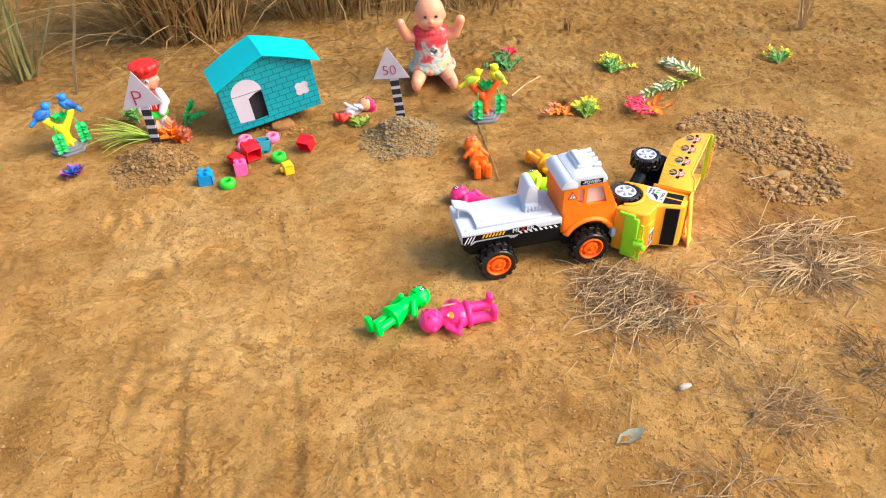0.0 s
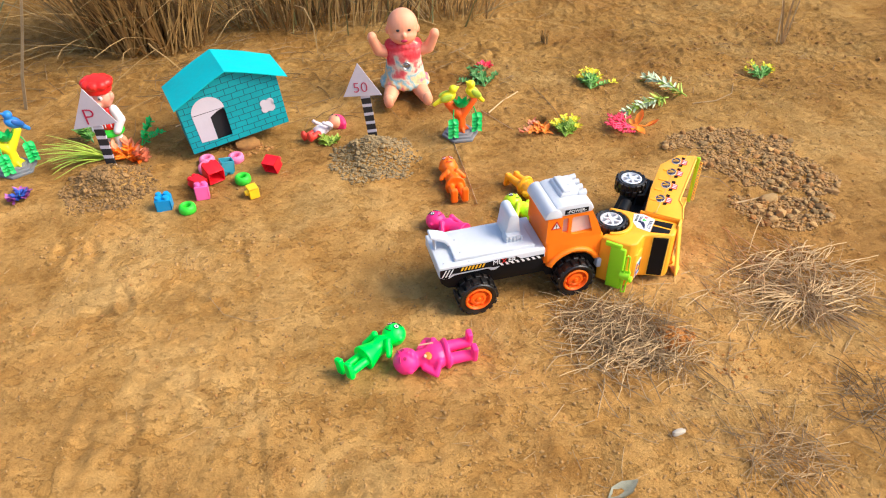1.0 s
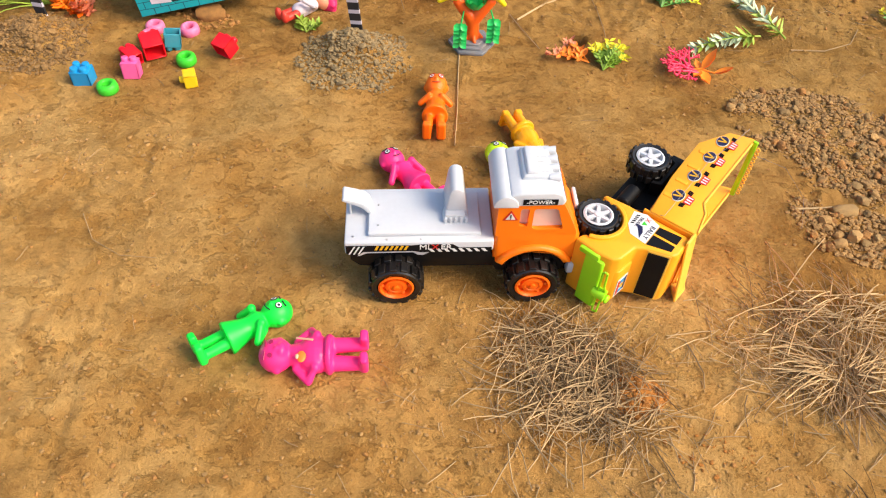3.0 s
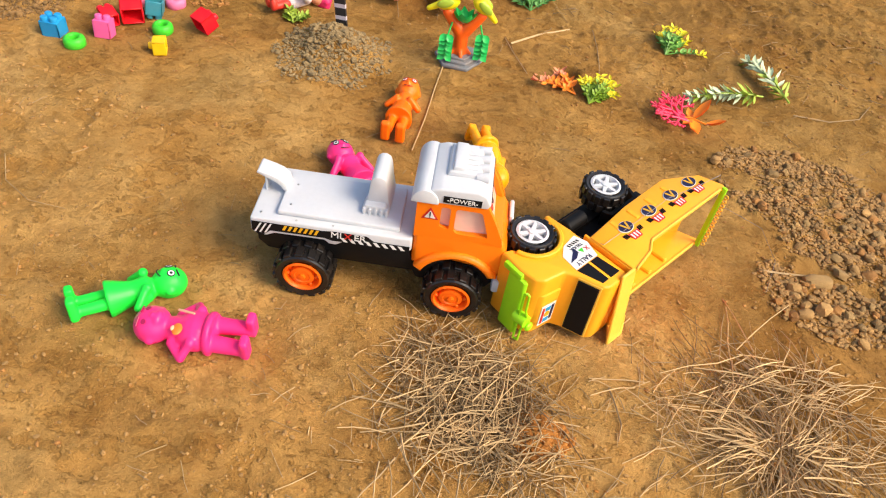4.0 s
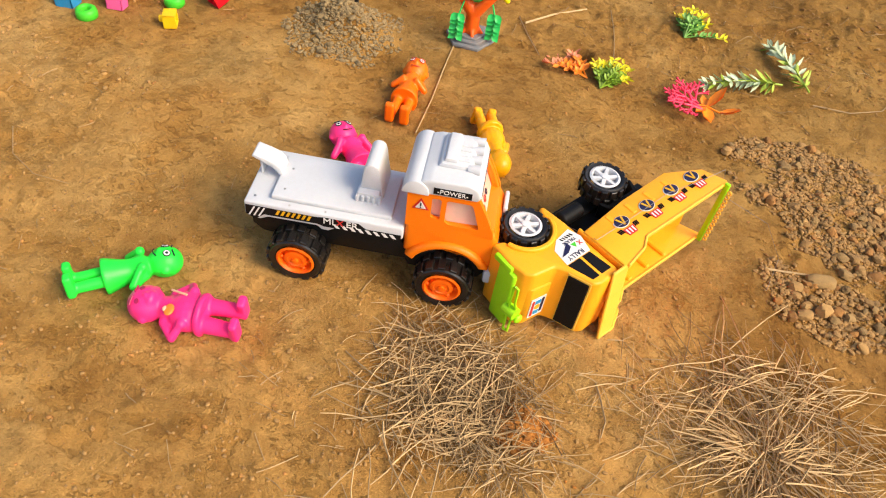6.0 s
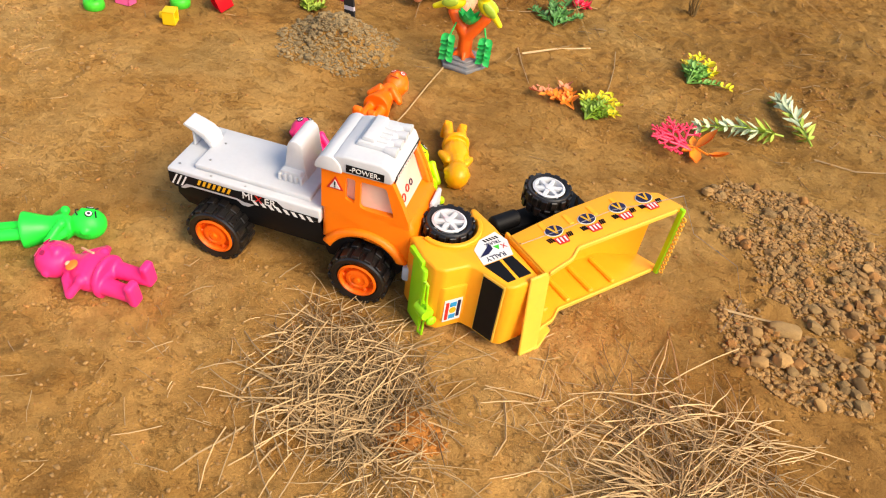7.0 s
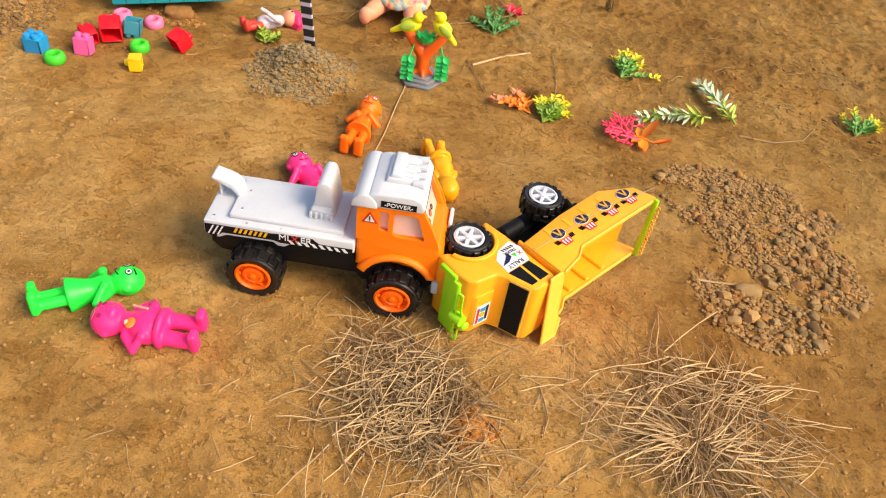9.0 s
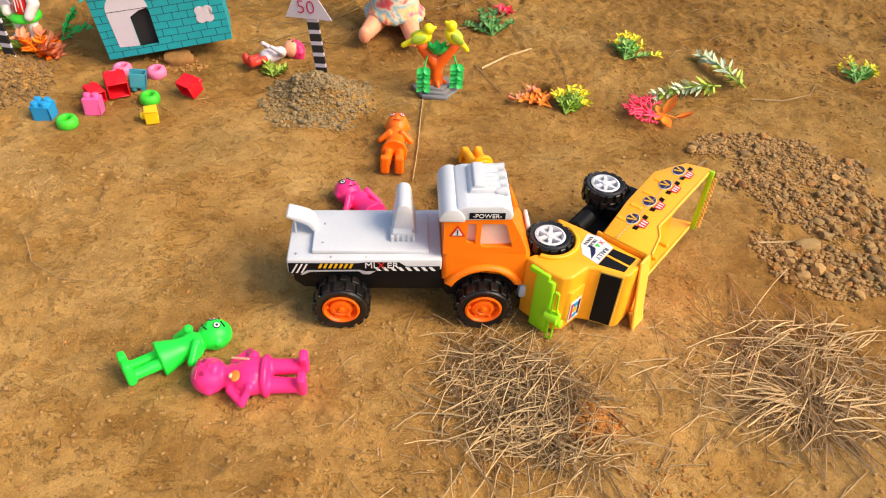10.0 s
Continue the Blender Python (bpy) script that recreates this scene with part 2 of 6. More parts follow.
def lathe(bm, prof, axis="y", seg=28, c=(0, 0, 0), mi=0, closed=False, caps=(True, True)):
    """A profile of (radius, along) turned round an axis."""
    rings = []
    for r, h in prof:
        ring = []
        for k in range(seg):
            x, z = r * math.cos(k * math.tau / seg), r * math.sin(k * math.tau / seg)
            ring.append(bm.verts.new(Vector(c) + Vector({"y": (x, h, z), "z": (x, z, h), "x": (h, x, z)}[axis])))
        rings.append(ring)
    fs = []
    pairs = list(zip(rings, rings[1:] + rings[:1])) if closed else list(zip(rings, rings[1:]))
    for a, b in pairs:
        fs += [bm.faces.new((a[k], a[(k + 1) % seg], b[(k + 1) % seg], b[k])) for k in range(seg)]
    if not closed:
        fs += ([bm.faces.new(rings[0][::-1])] if caps[0] else []) + ([bm.faces.new(rings[-1])] if caps[1] else [])
    bmesh.ops.recalc_face_normals(bm, faces=fs)
    for f in fs:
        f.material_index = mi
    return bm


def melt(bm, voxel=0.0016, smooth=4):
    """Overlapping solids melted into one smooth skin, as a new bmesh."""
    me = bpy.data.meshes.new("melt")
    bm.to_mesh(me)
    bm.free()
    ob = new("melt", me)
    r = ob.modifiers.new("remesh", "REMESH")
    r.mode, r.voxel_size = "VOXEL", voxel
    s = ob.modifiers.new("smooth", "SMOOTH")
    s.factor, s.iterations = 0.5, smooth
    bpy.context.view_layer.update()
    got = bpy.data.meshes.new_from_object(ob.evaluated_get(bpy.context.evaluated_depsgraph_get()))
    out = bmesh.new()
    out.from_mesh(got)
    bpy.data.objects.remove(ob)
    bpy.data.meshes.remove(me)
    bpy.data.meshes.remove(got)
    return out


def words(name, body, size, material, parent, at, depth=0.0003, thin=0.0):
    """Lettering as a thin mesh, centred, in the xy plane of the pose at."""
    cu = bpy.data.curves.new("letters", "FONT")
    cu.body, cu.size, cu.extrude, cu.align_x, cu.align_y, cu.resolution_u, cu.offset = body, size, depth, "CENTER", "CENTER", 3, -thin
    ob = new("letters", cu)
    bpy.context.view_layer.update()
    me = bpy.data.meshes.new_from_object(ob.evaluated_get(bpy.context.evaluated_depsgraph_get()))
    bpy.data.objects.remove(ob)
    me.materials.clear()
    me.materials.append(material)
    o = new(name, me)
    o.parent = parent
    o.matrix_local = at
    return o


def frame_of(o, x, y):
    """A pose with origin o whose x and y axes run along x and y."""
    x, y = Vector(x).normalized(), Vector(y).normalized()
    z = x.cross(y).normalized()
    y = z.cross(x)
    m = Matrix.Identity(4)
    for i in range(3):
        m[i][0], m[i][1], m[i][2], m[i][3] = x[i], y[i], z[i], o[i]
    return m


# ---- ground ----
MOUNDS = [(-0.655, 1.34, 0.09, 0.078, 0.032), (-0.12, 1.428, 0.1, 0.078, 0.044)]   # x, y, half widths, height
RUTS = [(-0.375, 1.25, -0.245, 0.70, 0.006, 0.0012), (-0.245, 0.70, -0.20, 0.40, 0.011, 0.0026), (-0.43, 0.75, -0.36, 0.40, 0.014, 0.0028)]


DENTS = [(-0.62, 1.125, 0.012, 0.035, 0.5), (-0.517, 0.985, 0.011, 0.03, 0.4), (-0.557, 0.956, 0.02, 0.012, 0.0), (-0.674, 1.118, 0.012, 0.03, 0.2), (-0.49, 0.7, 0.014, 0.05, 0.1), (0.038, 0.717, 0.02, 0.012, 0.3), (-0.02, 0.66, 0.025, 0.01, 0.1)]   # heel marks: x, y, half widths, turn


def height(x, y):
    """The ground's height at a place; 0 is the level the toys stand on."""
    v = Vector((x, y, 0))
    far = min(1.0, max(0.0, (y - 1.45) / 0.5))
    h = 0.006 * noise.noise(v * 3.1) + 0.0026 * noise.noise(v * 11) + 0.0013 * noise.noise(v * 31 + Vector((5, 1, 0)))
    rough = 0.5 + 0.7 * max(0.0, noise.noise(v * 4 + Vector((2, 0, 5)))) + far
    h += 0.0058 * max(0.0, noise.noise(v * 47 + Vector((0, 9, 2)))) * rough
    h += 0.0035 * max(0.0, abs(noise.noise(v * 23 + Vector((7, 2, 1)))) - 0.12) * rough
    h += 0.0046 * max(0.0, noise.noise(v * 95 + Vector((1, 4, 6))) - 0.05) * rough
    h += 0.012 * far * noise.noise(v * 5 + Vector((3, 3, 0)))
    gx, gy = (x - 0.66) / 0.16, (y - 1.31) / 0.2
    g = max(0.0, 1 - gx * gx - gy * gy)
    h += g * (0.004 * noise.noise(v * 60) + 0.004)
    r = max(0.0, 1 - ((x - 0.4) / 0.4) ** 2 - ((y - 0.75) / 0.3) ** 2)
    h += r * 0.006 * noise.noise(v * 18 + Vector((1, 7, 0)))
    for mx, my, rx, ry, mh in MOUNDS + [(0.372, 0.866, 0.04, 0.036, 0.012)]:
        d = math.hypot((x - mx) / rx, (y - my) / ry)
        if d < 1:
            h += mh * (0.5 + 0.5 * math.cos(math.pi * d)) * (1 + 0.25 * noise.noise(v * 40))
    for x0, y0, x1, y1, w, dp in RUTS:
        if y1 - 0.1 < y < y0 + 0.1:
            k = (y0 - y) / (y0 - y1)
            k = min(1, max(0, k))
            d = (x - (x0 + (x1 - x0) * k + 0.006 * noise.noise(Vector((0, y * 9, x0))))) / w
            fade = min(1, max(0, (y0 + 0.1 - y) / 0.1)) * min(1, max(0, (y - y1 + 0.1) / 0.1))
            h += fade * dp * (math.exp(-(d - 1.2) ** 2) - 0.9 * math.exp(-d * d))
    for cx, cy, rot in ((-0.105, 0.535, 0.3), (-0.34, 0.5, 0.15)):       # tyre prints
        dx, dy = x - cx, y - cy
        u, w = dx * math.cos(rot) + dy * math.sin(rot), -dx * math.sin(rot) + dy * math.cos(rot)
        if abs(u) < 0.05 and abs(w) < 0.1:
            h -= 0.0035 * (math.sin(u * 330) > 0.0) * (math.sin(w * 380 + 2 * math.sin(u * 330)) > -0.2) * min(1, (0.05 - abs(u)) / 0.01) * min(1, (0.1 - abs(w)) / 0.03)
    for cx, cy, rx, ry, rot in DENTS:
        dx, dy = x - cx, y - cy
        if abs(dx) < 0.08 and abs(dy) < 0.08:
            d = math.hypot((dx * math.cos(rot) + dy * math.sin(rot)) / rx, (dy * math.cos(rot) - dx * math.sin(rot)) / ry)
            h += 0.005 * (0.5 * math.exp(-(d - 1.5) ** 2 * 4) - math.exp(-d * d * 1.5))
    d = math.hypot(x - 0.243, y - 1.556) / 0.022
    if d < 1:
        h -= 0.034 * (1 - d * d)
    near = math.hypot((x - 0.2), (y - 1.02)) / 0.26
    return h * (1 if near > 1 else 0.35 + 0.65 * near * near) if h < 0.02 else h


def line(lo, hi, step, reach):
    mid = list(np.arange(lo, hi + step / 2, step))
    out = [0.05, 0.2, 0.6, 1.6, 4, 10, 30, reach]
    return [lo - d for d in out[::-1]] + mid + [hi + d for d in out]


def build_ground():
    xs, ys = line(-1.4, 1.2, 0.0048, 300), line(0.35, 2.4, 0.0048, 300)
    nx, ny = len(xs), len(ys)
    verts = [(x, y, height(x, y)) for y in ys for x in xs]
    idx = np.arange(nx * ny).reshape(ny, nx)
    quads = np.stack([idx[:-1, :-1], idx[:-1, 1:], idx[1:, 1:], idx[1:, :-1]], -1).reshape(-1, 4)
    me = bpy.data.meshes.new("ground")
    me.from_pydata(verts, [], quads.tolist())
    me.polygons.foreach_set("use_smooth", [True] * len(me.polygons))
    m = bpy.data.materials.new("sandy_earth")
    m.use_nodes = True
    nt = m.node_tree
    N, L = nt.nodes, nt.links
    b = N["Principled BSDF"]
    b.inputs["Roughness"].default_value = 0.95
    b.inputs["Specular IOR Level"].default_value = 0.15
    tc = N.new("ShaderNodeTexCoord")

    def tex(scale, detail, rough=0.6, dist=0.0):
        n = N.new("ShaderNodeTexNoise")
        n.inputs["Scale"].default_value, n.inputs["Detail"].default_value, n.inputs["Roughness"].default_value, n.inputs["Distortion"].default_value = scale, detail, rough, dist
        L.new(tc.outputs["Object"], n.inputs["Vector"])
        return n.outputs[0]

    def ramp(src, stops):
        r = N.new("ShaderNodeValToRGB")
        while len(r.color_ramp.elements) < len(stops):
            r.color_ramp.elements.new(0.5)
        for e, (p, c) in zip(r.color_ramp.elements, stops):
            e.position, e.color = p, (*c, 1)
        L.new(src, r.inputs[0])
        return r.outputs[0]

    def mix(kind, fac, a, c):
        x = N.new("ShaderNodeMix")
        x.data_type, x.blend_type = "RGBA", kind
        x.inputs["Factor"].default_value = fac if isinstance(fac, float) else 0
        if not isinstance(fac, float):
            L.new(fac, x.inputs["Factor"])
        L.new(a, x.inputs["A"])
        L.new(c, x.inputs["B"])
        return x.outputs["Result"]

    big = ramp(tex(3.2, 6, 0.62, 0.4), [(0.36, (0.4, 0.2, 0.05)), (0.5, (0.5, 0.268, 0.073)), (0.64, (0.6, 0.352, 0.115))])
    mid = ramp(tex(22, 7, 0.7, 0.3), [(0.34, (0.84, 0.79, 0.73)), (0.48, (0.99, 0.99, 0.99)), (0.66, (1.13, 1.13, 1.12))])
    fine = ramp(tex(230, 5, 0.75), [(0.36, (0.88, 0.85, 0.82)), (0.5, (1, 1, 1)), (0.66, (1.07, 1.07, 1.07))])
    rust = ramp(tex(7, 5, 0.6), [(0.55, (0, 0, 0)), (0.72, (1, 1, 1))])
    grain = ramp(tex(120, 7, 0.8, 0.1), [(0.35, (0.5, 0.42, 0.35)), (0.41, (0.96, 0.96, 0.96)), (0.62, (1.08, 1.08, 1.08))])
    col = mix("MULTIPLY", 1.0, mix("MULTIPLY", 1.0, big, mid), fine)
    col = mix("MULTIPLY", 0.5, col, grain)
    tint = N.new("ShaderNodeRGB")
    tint.outputs[0].default_value = (0.56, 0.285, 0.075, 1)
    col = mix("MIX", rust, col, mix("MULTIPLY", 0.55, tint.outputs[0], fine))
    # thin crust, broken away in flakes down to fresher orange earth; scraped lengthwise
    squash = N.new("ShaderNodeMapping")
    squash.inputs["Scale"].default_value = (0.85, 1.1, 1)
    squash.inputs["Rotation"].default_value = (0, 0, radians(-14))
    L.new(tc.outputs["Object"], squash.inputs["Vector"])
    crust = N.new("ShaderNodeTexNoise")
    crust.inputs["Scale"].default_value, crust.inputs["Detail"].default_value, crust.inputs["Roughness"].default_value, crust.inputs["Distortion"].default_value = 13, 9, 0.68, 0.15
    L.new(squash.outputs[0], crust.inputs["Vector"])
    steps = ramp(crust.outputs[0], [(0.37, (0, 0, 0)), (0.385, (0.4, 0.4, 0.4)), (0.46, (0.42, 0.42, 0.42)), (0.475, (0.75, 0.75, 0.75)), (0.57, (0.78, 0.78, 0.78)), (0.585, (1, 1, 1))])
    shade = ramp(steps, [(0.1, (0.88, 0.81, 0.7)), (0.45, (0.95, 0.92, 0.85)), (0.72, (1.03, 1.04, 1.06)), (1.0, (1.08, 1.09, 1.12))])
    col = mix("MULTIPLY", 1.0, col, shade)
    # the ground gets darker and greyer towards the back, its border broken by noise
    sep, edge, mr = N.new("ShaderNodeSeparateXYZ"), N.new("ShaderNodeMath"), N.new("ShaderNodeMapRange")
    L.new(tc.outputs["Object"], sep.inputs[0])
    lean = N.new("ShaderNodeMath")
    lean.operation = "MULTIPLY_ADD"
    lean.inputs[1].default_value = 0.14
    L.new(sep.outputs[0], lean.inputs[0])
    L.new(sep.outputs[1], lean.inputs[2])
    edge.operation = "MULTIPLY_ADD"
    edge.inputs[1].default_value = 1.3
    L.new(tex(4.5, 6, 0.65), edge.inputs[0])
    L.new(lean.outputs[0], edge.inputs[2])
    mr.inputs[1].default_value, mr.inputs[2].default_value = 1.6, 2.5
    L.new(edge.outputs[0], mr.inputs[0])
    back_tone = N.new("ShaderNodeRGB")
    back_tone.outputs[0].default_value = (0.71, 0.71, 0.65, 1)
    col = mix("MIX", mr.outputs[0], col, mix("MULTIPLY", 1.0, col, back_tone.outputs[0]))
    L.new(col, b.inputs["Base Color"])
    bp1, bp2 = N.new("ShaderNodeBump"), N.new("ShaderNodeBump")
    bp1.inputs["Strength"].default_value, bp1.inputs["Distance"].default_value = 1.0, 0.0105
    bp2.inputs["Strength"].default_value, bp2.inputs["Distance"].default_value = 1.0, 0.0032
    L.new(ramp(tex(6.5, 5, 0.6, 0.3), [(0.38, (0.3, 0.3, 0.3)), (0.6, (1, 1, 1))]), bp1.inputs["Strength"])
    L.new(tex(60, 9, 0.74), bp1.inputs["Height"])
    L.new(tex(420, 4, 0.7), bp2.inputs["Height"])
    L.new(bp1.outputs[0], bp2.inputs["Normal"])
    # flakes of dried crust with sharp edges
    bp3 = N.new("ShaderNodeBump")
    bp3.inputs["Strength"].default_value, bp3.inputs["Distance"].default_value = 1.0, 0.006
    L.new(steps, bp3.inputs["Height"])
    L.new(bp2.outputs[0], bp3.inputs["Normal"])
    L.new(bp3.outputs[0], b.inputs["Normal"])
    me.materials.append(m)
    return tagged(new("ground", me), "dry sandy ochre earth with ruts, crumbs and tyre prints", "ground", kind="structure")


ground = build_ground()


# ---- wheels ----
def wheel(parent, at, r, w, rim_mat, spokes, rim_label, group_r=0.6):
    """A tyre with lugs, lying along y from 0 (outer face) to w, and its rim."""
    bm = B()
    ri = r * group_r
    lathe(bm, [(ri, 0.004), (ri + 0.002, 0.0012), (r * 0.86, 0), (r * 0.91, 0.0018), (r * 0.925, w * 0.25), (r * 0.925, w * 0.75), (r * 0.91, w - 0.0018), (r * 0.86, w), (ri, w - 0.003), (ri * 0.96, w * 0.5)], "y", 36, closed=True)
    n = 15
    for k in range(n):
        for side in (0, 1):
            a = (k + 0.5 * side) * math.tau / n
            m = Matrix.Rotation(a, 4, "Y")
            lug = B()
            y0, y1 = (0.0012, w * 0.47) if side == 0 else (w * 0.53, w - 0.0012)
            box(lug, r * 0.9, r * 1.005, y0, y1, -r * 0.125, r * 0.125, 0.0006, 1)
            bmesh.ops.transform(lug, matrix=m, verts=lug.verts)
            tmp = bpy.data.meshes.new("lug")
            lug.to_mesh(tmp)
            lug.free()
            bm.from_mesh(tmp)
            bpy.data.meshes.remove(tmp)
    tyre = part("wheel", bm, RUBBER, parent, "black rubber tyre with chunky tread lugs", at=at)
    bm = B()
    lathe(bm, [(ri + 0.0004, 0.0005), (ri - 0.0022, -0.0006), (ri - 0.0035, 0.0015), (ri - 0.0045, 0.0075), (0.002, 0.008)], "y", 32, caps=(False, True))
    if spokes == 6:
        for k in range(6):
            sp = B()
            prism(sp, [(0.003, -0.0028), (ri - 0.002, -0.0019), (ri - 0.002, 0.0019), (0.003, 0.0028)], 0.0003, 0.005, "y", 0.0005, 1)
            bmesh.ops.transform(sp, matrix=Matrix.Rotation(k * math.tau / 6, 4, "Y"), verts=sp.verts)
            tmp = bpy.data.meshes.new("spoke")
            sp.to_mesh(tmp)
            sp.free()
            bm.from_mesh(tmp)
            bpy.data.meshes.remove(tmp)
        lathe(bm, [(0.005, 0.004), (0.0048, -0.0008), (0.002, -0.0012)], "y", 14)
    else:
        lathe(bm, [(ri * 0.62, 0.006), (ri * 0.6, 0.0018), (ri * 0.42, 0.0008), (ri * 0.38, 0.002), (ri * 0.2, 0.0015)], "y", 24)
        for k in range(6):
            a = k * math.tau / 6
            ball(bm, (ri * 0.76 * math.cos(a), 0.0045, ri * 0.76 * math.sin(a)), (0.0026, 0.0022, 0.0026), u=8, v=6)
        lathe(bm, [(0.004, 0.002), (0.0036, -0.0012), (0.002, -0.0016)], "y", 12)
    part("rim", bm, rim_mat, tyre, rim_label)
    return tyre


# ---- the upright lorry ----
lorry = thing("toy_truck", "orange and white plastic toy truck standing on its wheels", "toy truck", pose(0.0718, 0.933, 0.0, 0, 0, 13.8))
V0, V1 = 0.020, 0.109
bm = prism(B(), [(-0.055, 0.075), (-0.055, 0.058), (-0.044, 0.047), (-0.03, 0.046), (-0.02, 0.05), (0.02, 0.05), (0.03, 0.044), (0.12, 0.044), (0.125, 0.034), (0.205, 0.034), (0.212, 0.046), (0.212, 0.066), (0.117, 0.066), (0.114, 0.075)], V0 + 0.006, V1 - 0.006, "y", 0.0015)
chassis = part("chassis", bm, BLACKP, lorry, "black plastic chassis")
for u in (0.0, 0.168):
    part("axle", rod(B(), (u, 0.01, 0.034), (u, 0.115, 0.034), 0.004), BLACKP, chassis)
bed_prof = [(-0.060, 0.0885), (0.117, 0.0905), (0.117, 0.0725), (0.042, 0.0705), (0.034, 0.0645), (0.026, 0.0645), (0.021, 0.0695), (-0.034, 0.0685), (-0.043, 0.0635), (-0.052, 0.0635), (-0.060, 0.0685)]
bed = part("bed", prism(B(), bed_prof, V0, V1, "y", 0.0022, 3), WHITE, lorry, "white plastic flatbed", at=pose(0, 0, 0.008))
part("platform", prism(B(), [(-0.032, 0.029), (0.102, 0.029), (0.102, 0.097), (-0.032, 0.097)], 0.089, 0.0955, "z", 0.002, 3), WHITE, bed)
# the raised post near the cab
bm = prism(B(), [(0.059, 0.095), (0.088, 0.095), (0.0845, 0.114), (0.082, 0.133), (0.08, 0.1385), (0.0755, 0.1415), (0.07, 0.1415), (0.066, 0.1385), (0.0642, 0.133), (0.062, 0.114)], 0.054, 0.098, "y", 0.002, 2)
prism(bm, [(0.056, 0.095), (0.087, 0.095), (0.083, 0.107), (0.06, 0.107)], 0.046, 0.064, "y", 0.0015)
for k in range(5):
    u = 0.058 + 0.0062 * k
    box(bm, u, u + 0.0034, 0.0435, 0.05, 0.095, 0.104, 0.0008, 1)
part("post", bm, WHITE, bed, "white ribbed post")
# the curved bracket at the tail
bm = prism(B(), [(-0.033, 0.094), (-0.028, 0.094), (-0.0305, 0.104), (-0.037, 0.1105), (-0.047, 0.1145), (-0.0605, 0.1185), (-0.063, 0.1155), (-0.056, 0.112), (-0.048, 0.108), (-0.04, 0.1035), (-0.036, 0.099)], 0.062, 0.085, "y", 0.0012)
box(bm, -0.055, -0.0525, 0.066, 0.081, 0.088, 0.1125, 0.0008, 1)
part("bracket", bm, WHITE, bed, "white curved bracket")
for u, v in ((-0.02, 0.042), (-0.02, 0.075), (0.108, 0.04), (0.108, 0.085), (-0.05, 0.03), (0.03, 0.0245), (-0.01, 0.0245), (0.075, 0.0245), (-0.05, 0.098)):
    part("screw", lathe(B(), [(0.0013, 0), (0.0012, 0.0006), (0.0004, 0.0007)], "z", 8, (u, v, 0.0955 if 0.029 < v < 0.097 and -0.032 < u < 0.102 else 0.0892)), METAL, bed)
# side stickers
bm = prism(B(), [(-0.0585, 0.084), (-0.0585, 0.0705), (-0.052, 0.0655), (-0.046, 0.0655), (-0.038, 0.073), (0.022, 0.074), (0.03, 0.0715), (0.115, 0.0745), (0.115, 0.0795), (0.076, 0.079), (0.068, 0.0855), (0.03, 0.0855), (0.02, 0.084)], V0 - 0.0006, V0 - 0.0001, "y")
side = part("side_sticker", bm, DECAL_BLACK, bed, "black side sticker with hazard stripes", smooth=0)
for k in range(3):
    u = -0.052 + 0.0055 * k
    part("stripe", prism(B(), [(u - 0.004, 0.069), (u - 0.002, 0.069), (u + 0.005, 0.083), (u + 0.003, 0.083)], V0 - 0.001, V0 - 0.0005, "y"), DECAL_WHITE, side, smooth=0)
for k in range(7):
    u = -0.023 + 0.0058 * k
    part("stripe", prism(B(), [(u - 0.002, 0.0765), (u + 0.001, 0.0765), (u + 0.004, 0.0835), (u + 0.001, 0.0835)], V0 - 0.001, V0 - 0.0005, "y"), DECAL_YEL, side, smooth=0)
for k in range(8):
    u = 0.042 + 0.009 * k
    part("stripe", prism(B(), [(u + 0.001, 0.0727), (u + 0.005, 0.0727), (u + 0.001, 0.0782), (u - 0.003, 0.0782)], V0 - 0.001, V0 - 0.0005, "y"), DECAL_WHITE, side, smooth=0)
for body, u in (("MI", 0.0345), ("ER", 0.0605)):
    words("lettering", body, 0.0124, DECAL_WHITE, side, frame_of((u, V0 - 0.0009, 0.0808), (1, 0, 0), (0, 0, 1)))
words("lettering", "X", 0.0124, DECAL_RED, side, frame_of((0.0472, V0 - 0.0009, 0.0808), (1, 0, 0), (0, 0, 1)))
# cab
C0, C1 = 0.022, 0.104
arch = [(0.168 + 0.041 * math.cos(radians(a)), 0.034 + 0.041 * math.sin(radians(a))) for a in range(150, 34, -12)]
cab_prof = [(0.1175, 0.108), (0.1175, 0.056), (0.128, 0.056)] + arch + [(0.206, 0.052), (0.2165, 0.05), (0.2205, 0.07), (0.2195, 0.096), (0.2125, 0.1065), (0.199, 0.1115)]
cab = part("cab", soft_prism(B(), cab_prof, C0, C1, 0.007, 4), ORANGE, lorry, "orange plastic cab", at=pose(0, 0, 0.005))
for v0, v1 in ((0.0155, 0.028), (0.098, 0.1105)):
    arch2 = [(0.168 + 0.041 * math.cos(radians(a)), 0.034 + 0.041 * math.sin(radians(a))) for a in range(158, 20, -10)]
    arch3 = [(0.1675 + 0.052 * math.cos(radians(a)), 0.034 + 0.050 * math.sin(radians(a))) for a in range(24, 160, 10)]
    part("fender", soft_prism(B(), arch2 + arch3, v0, v1, 0.0045, 4), ORANGE, cab, "orange wheel arch")
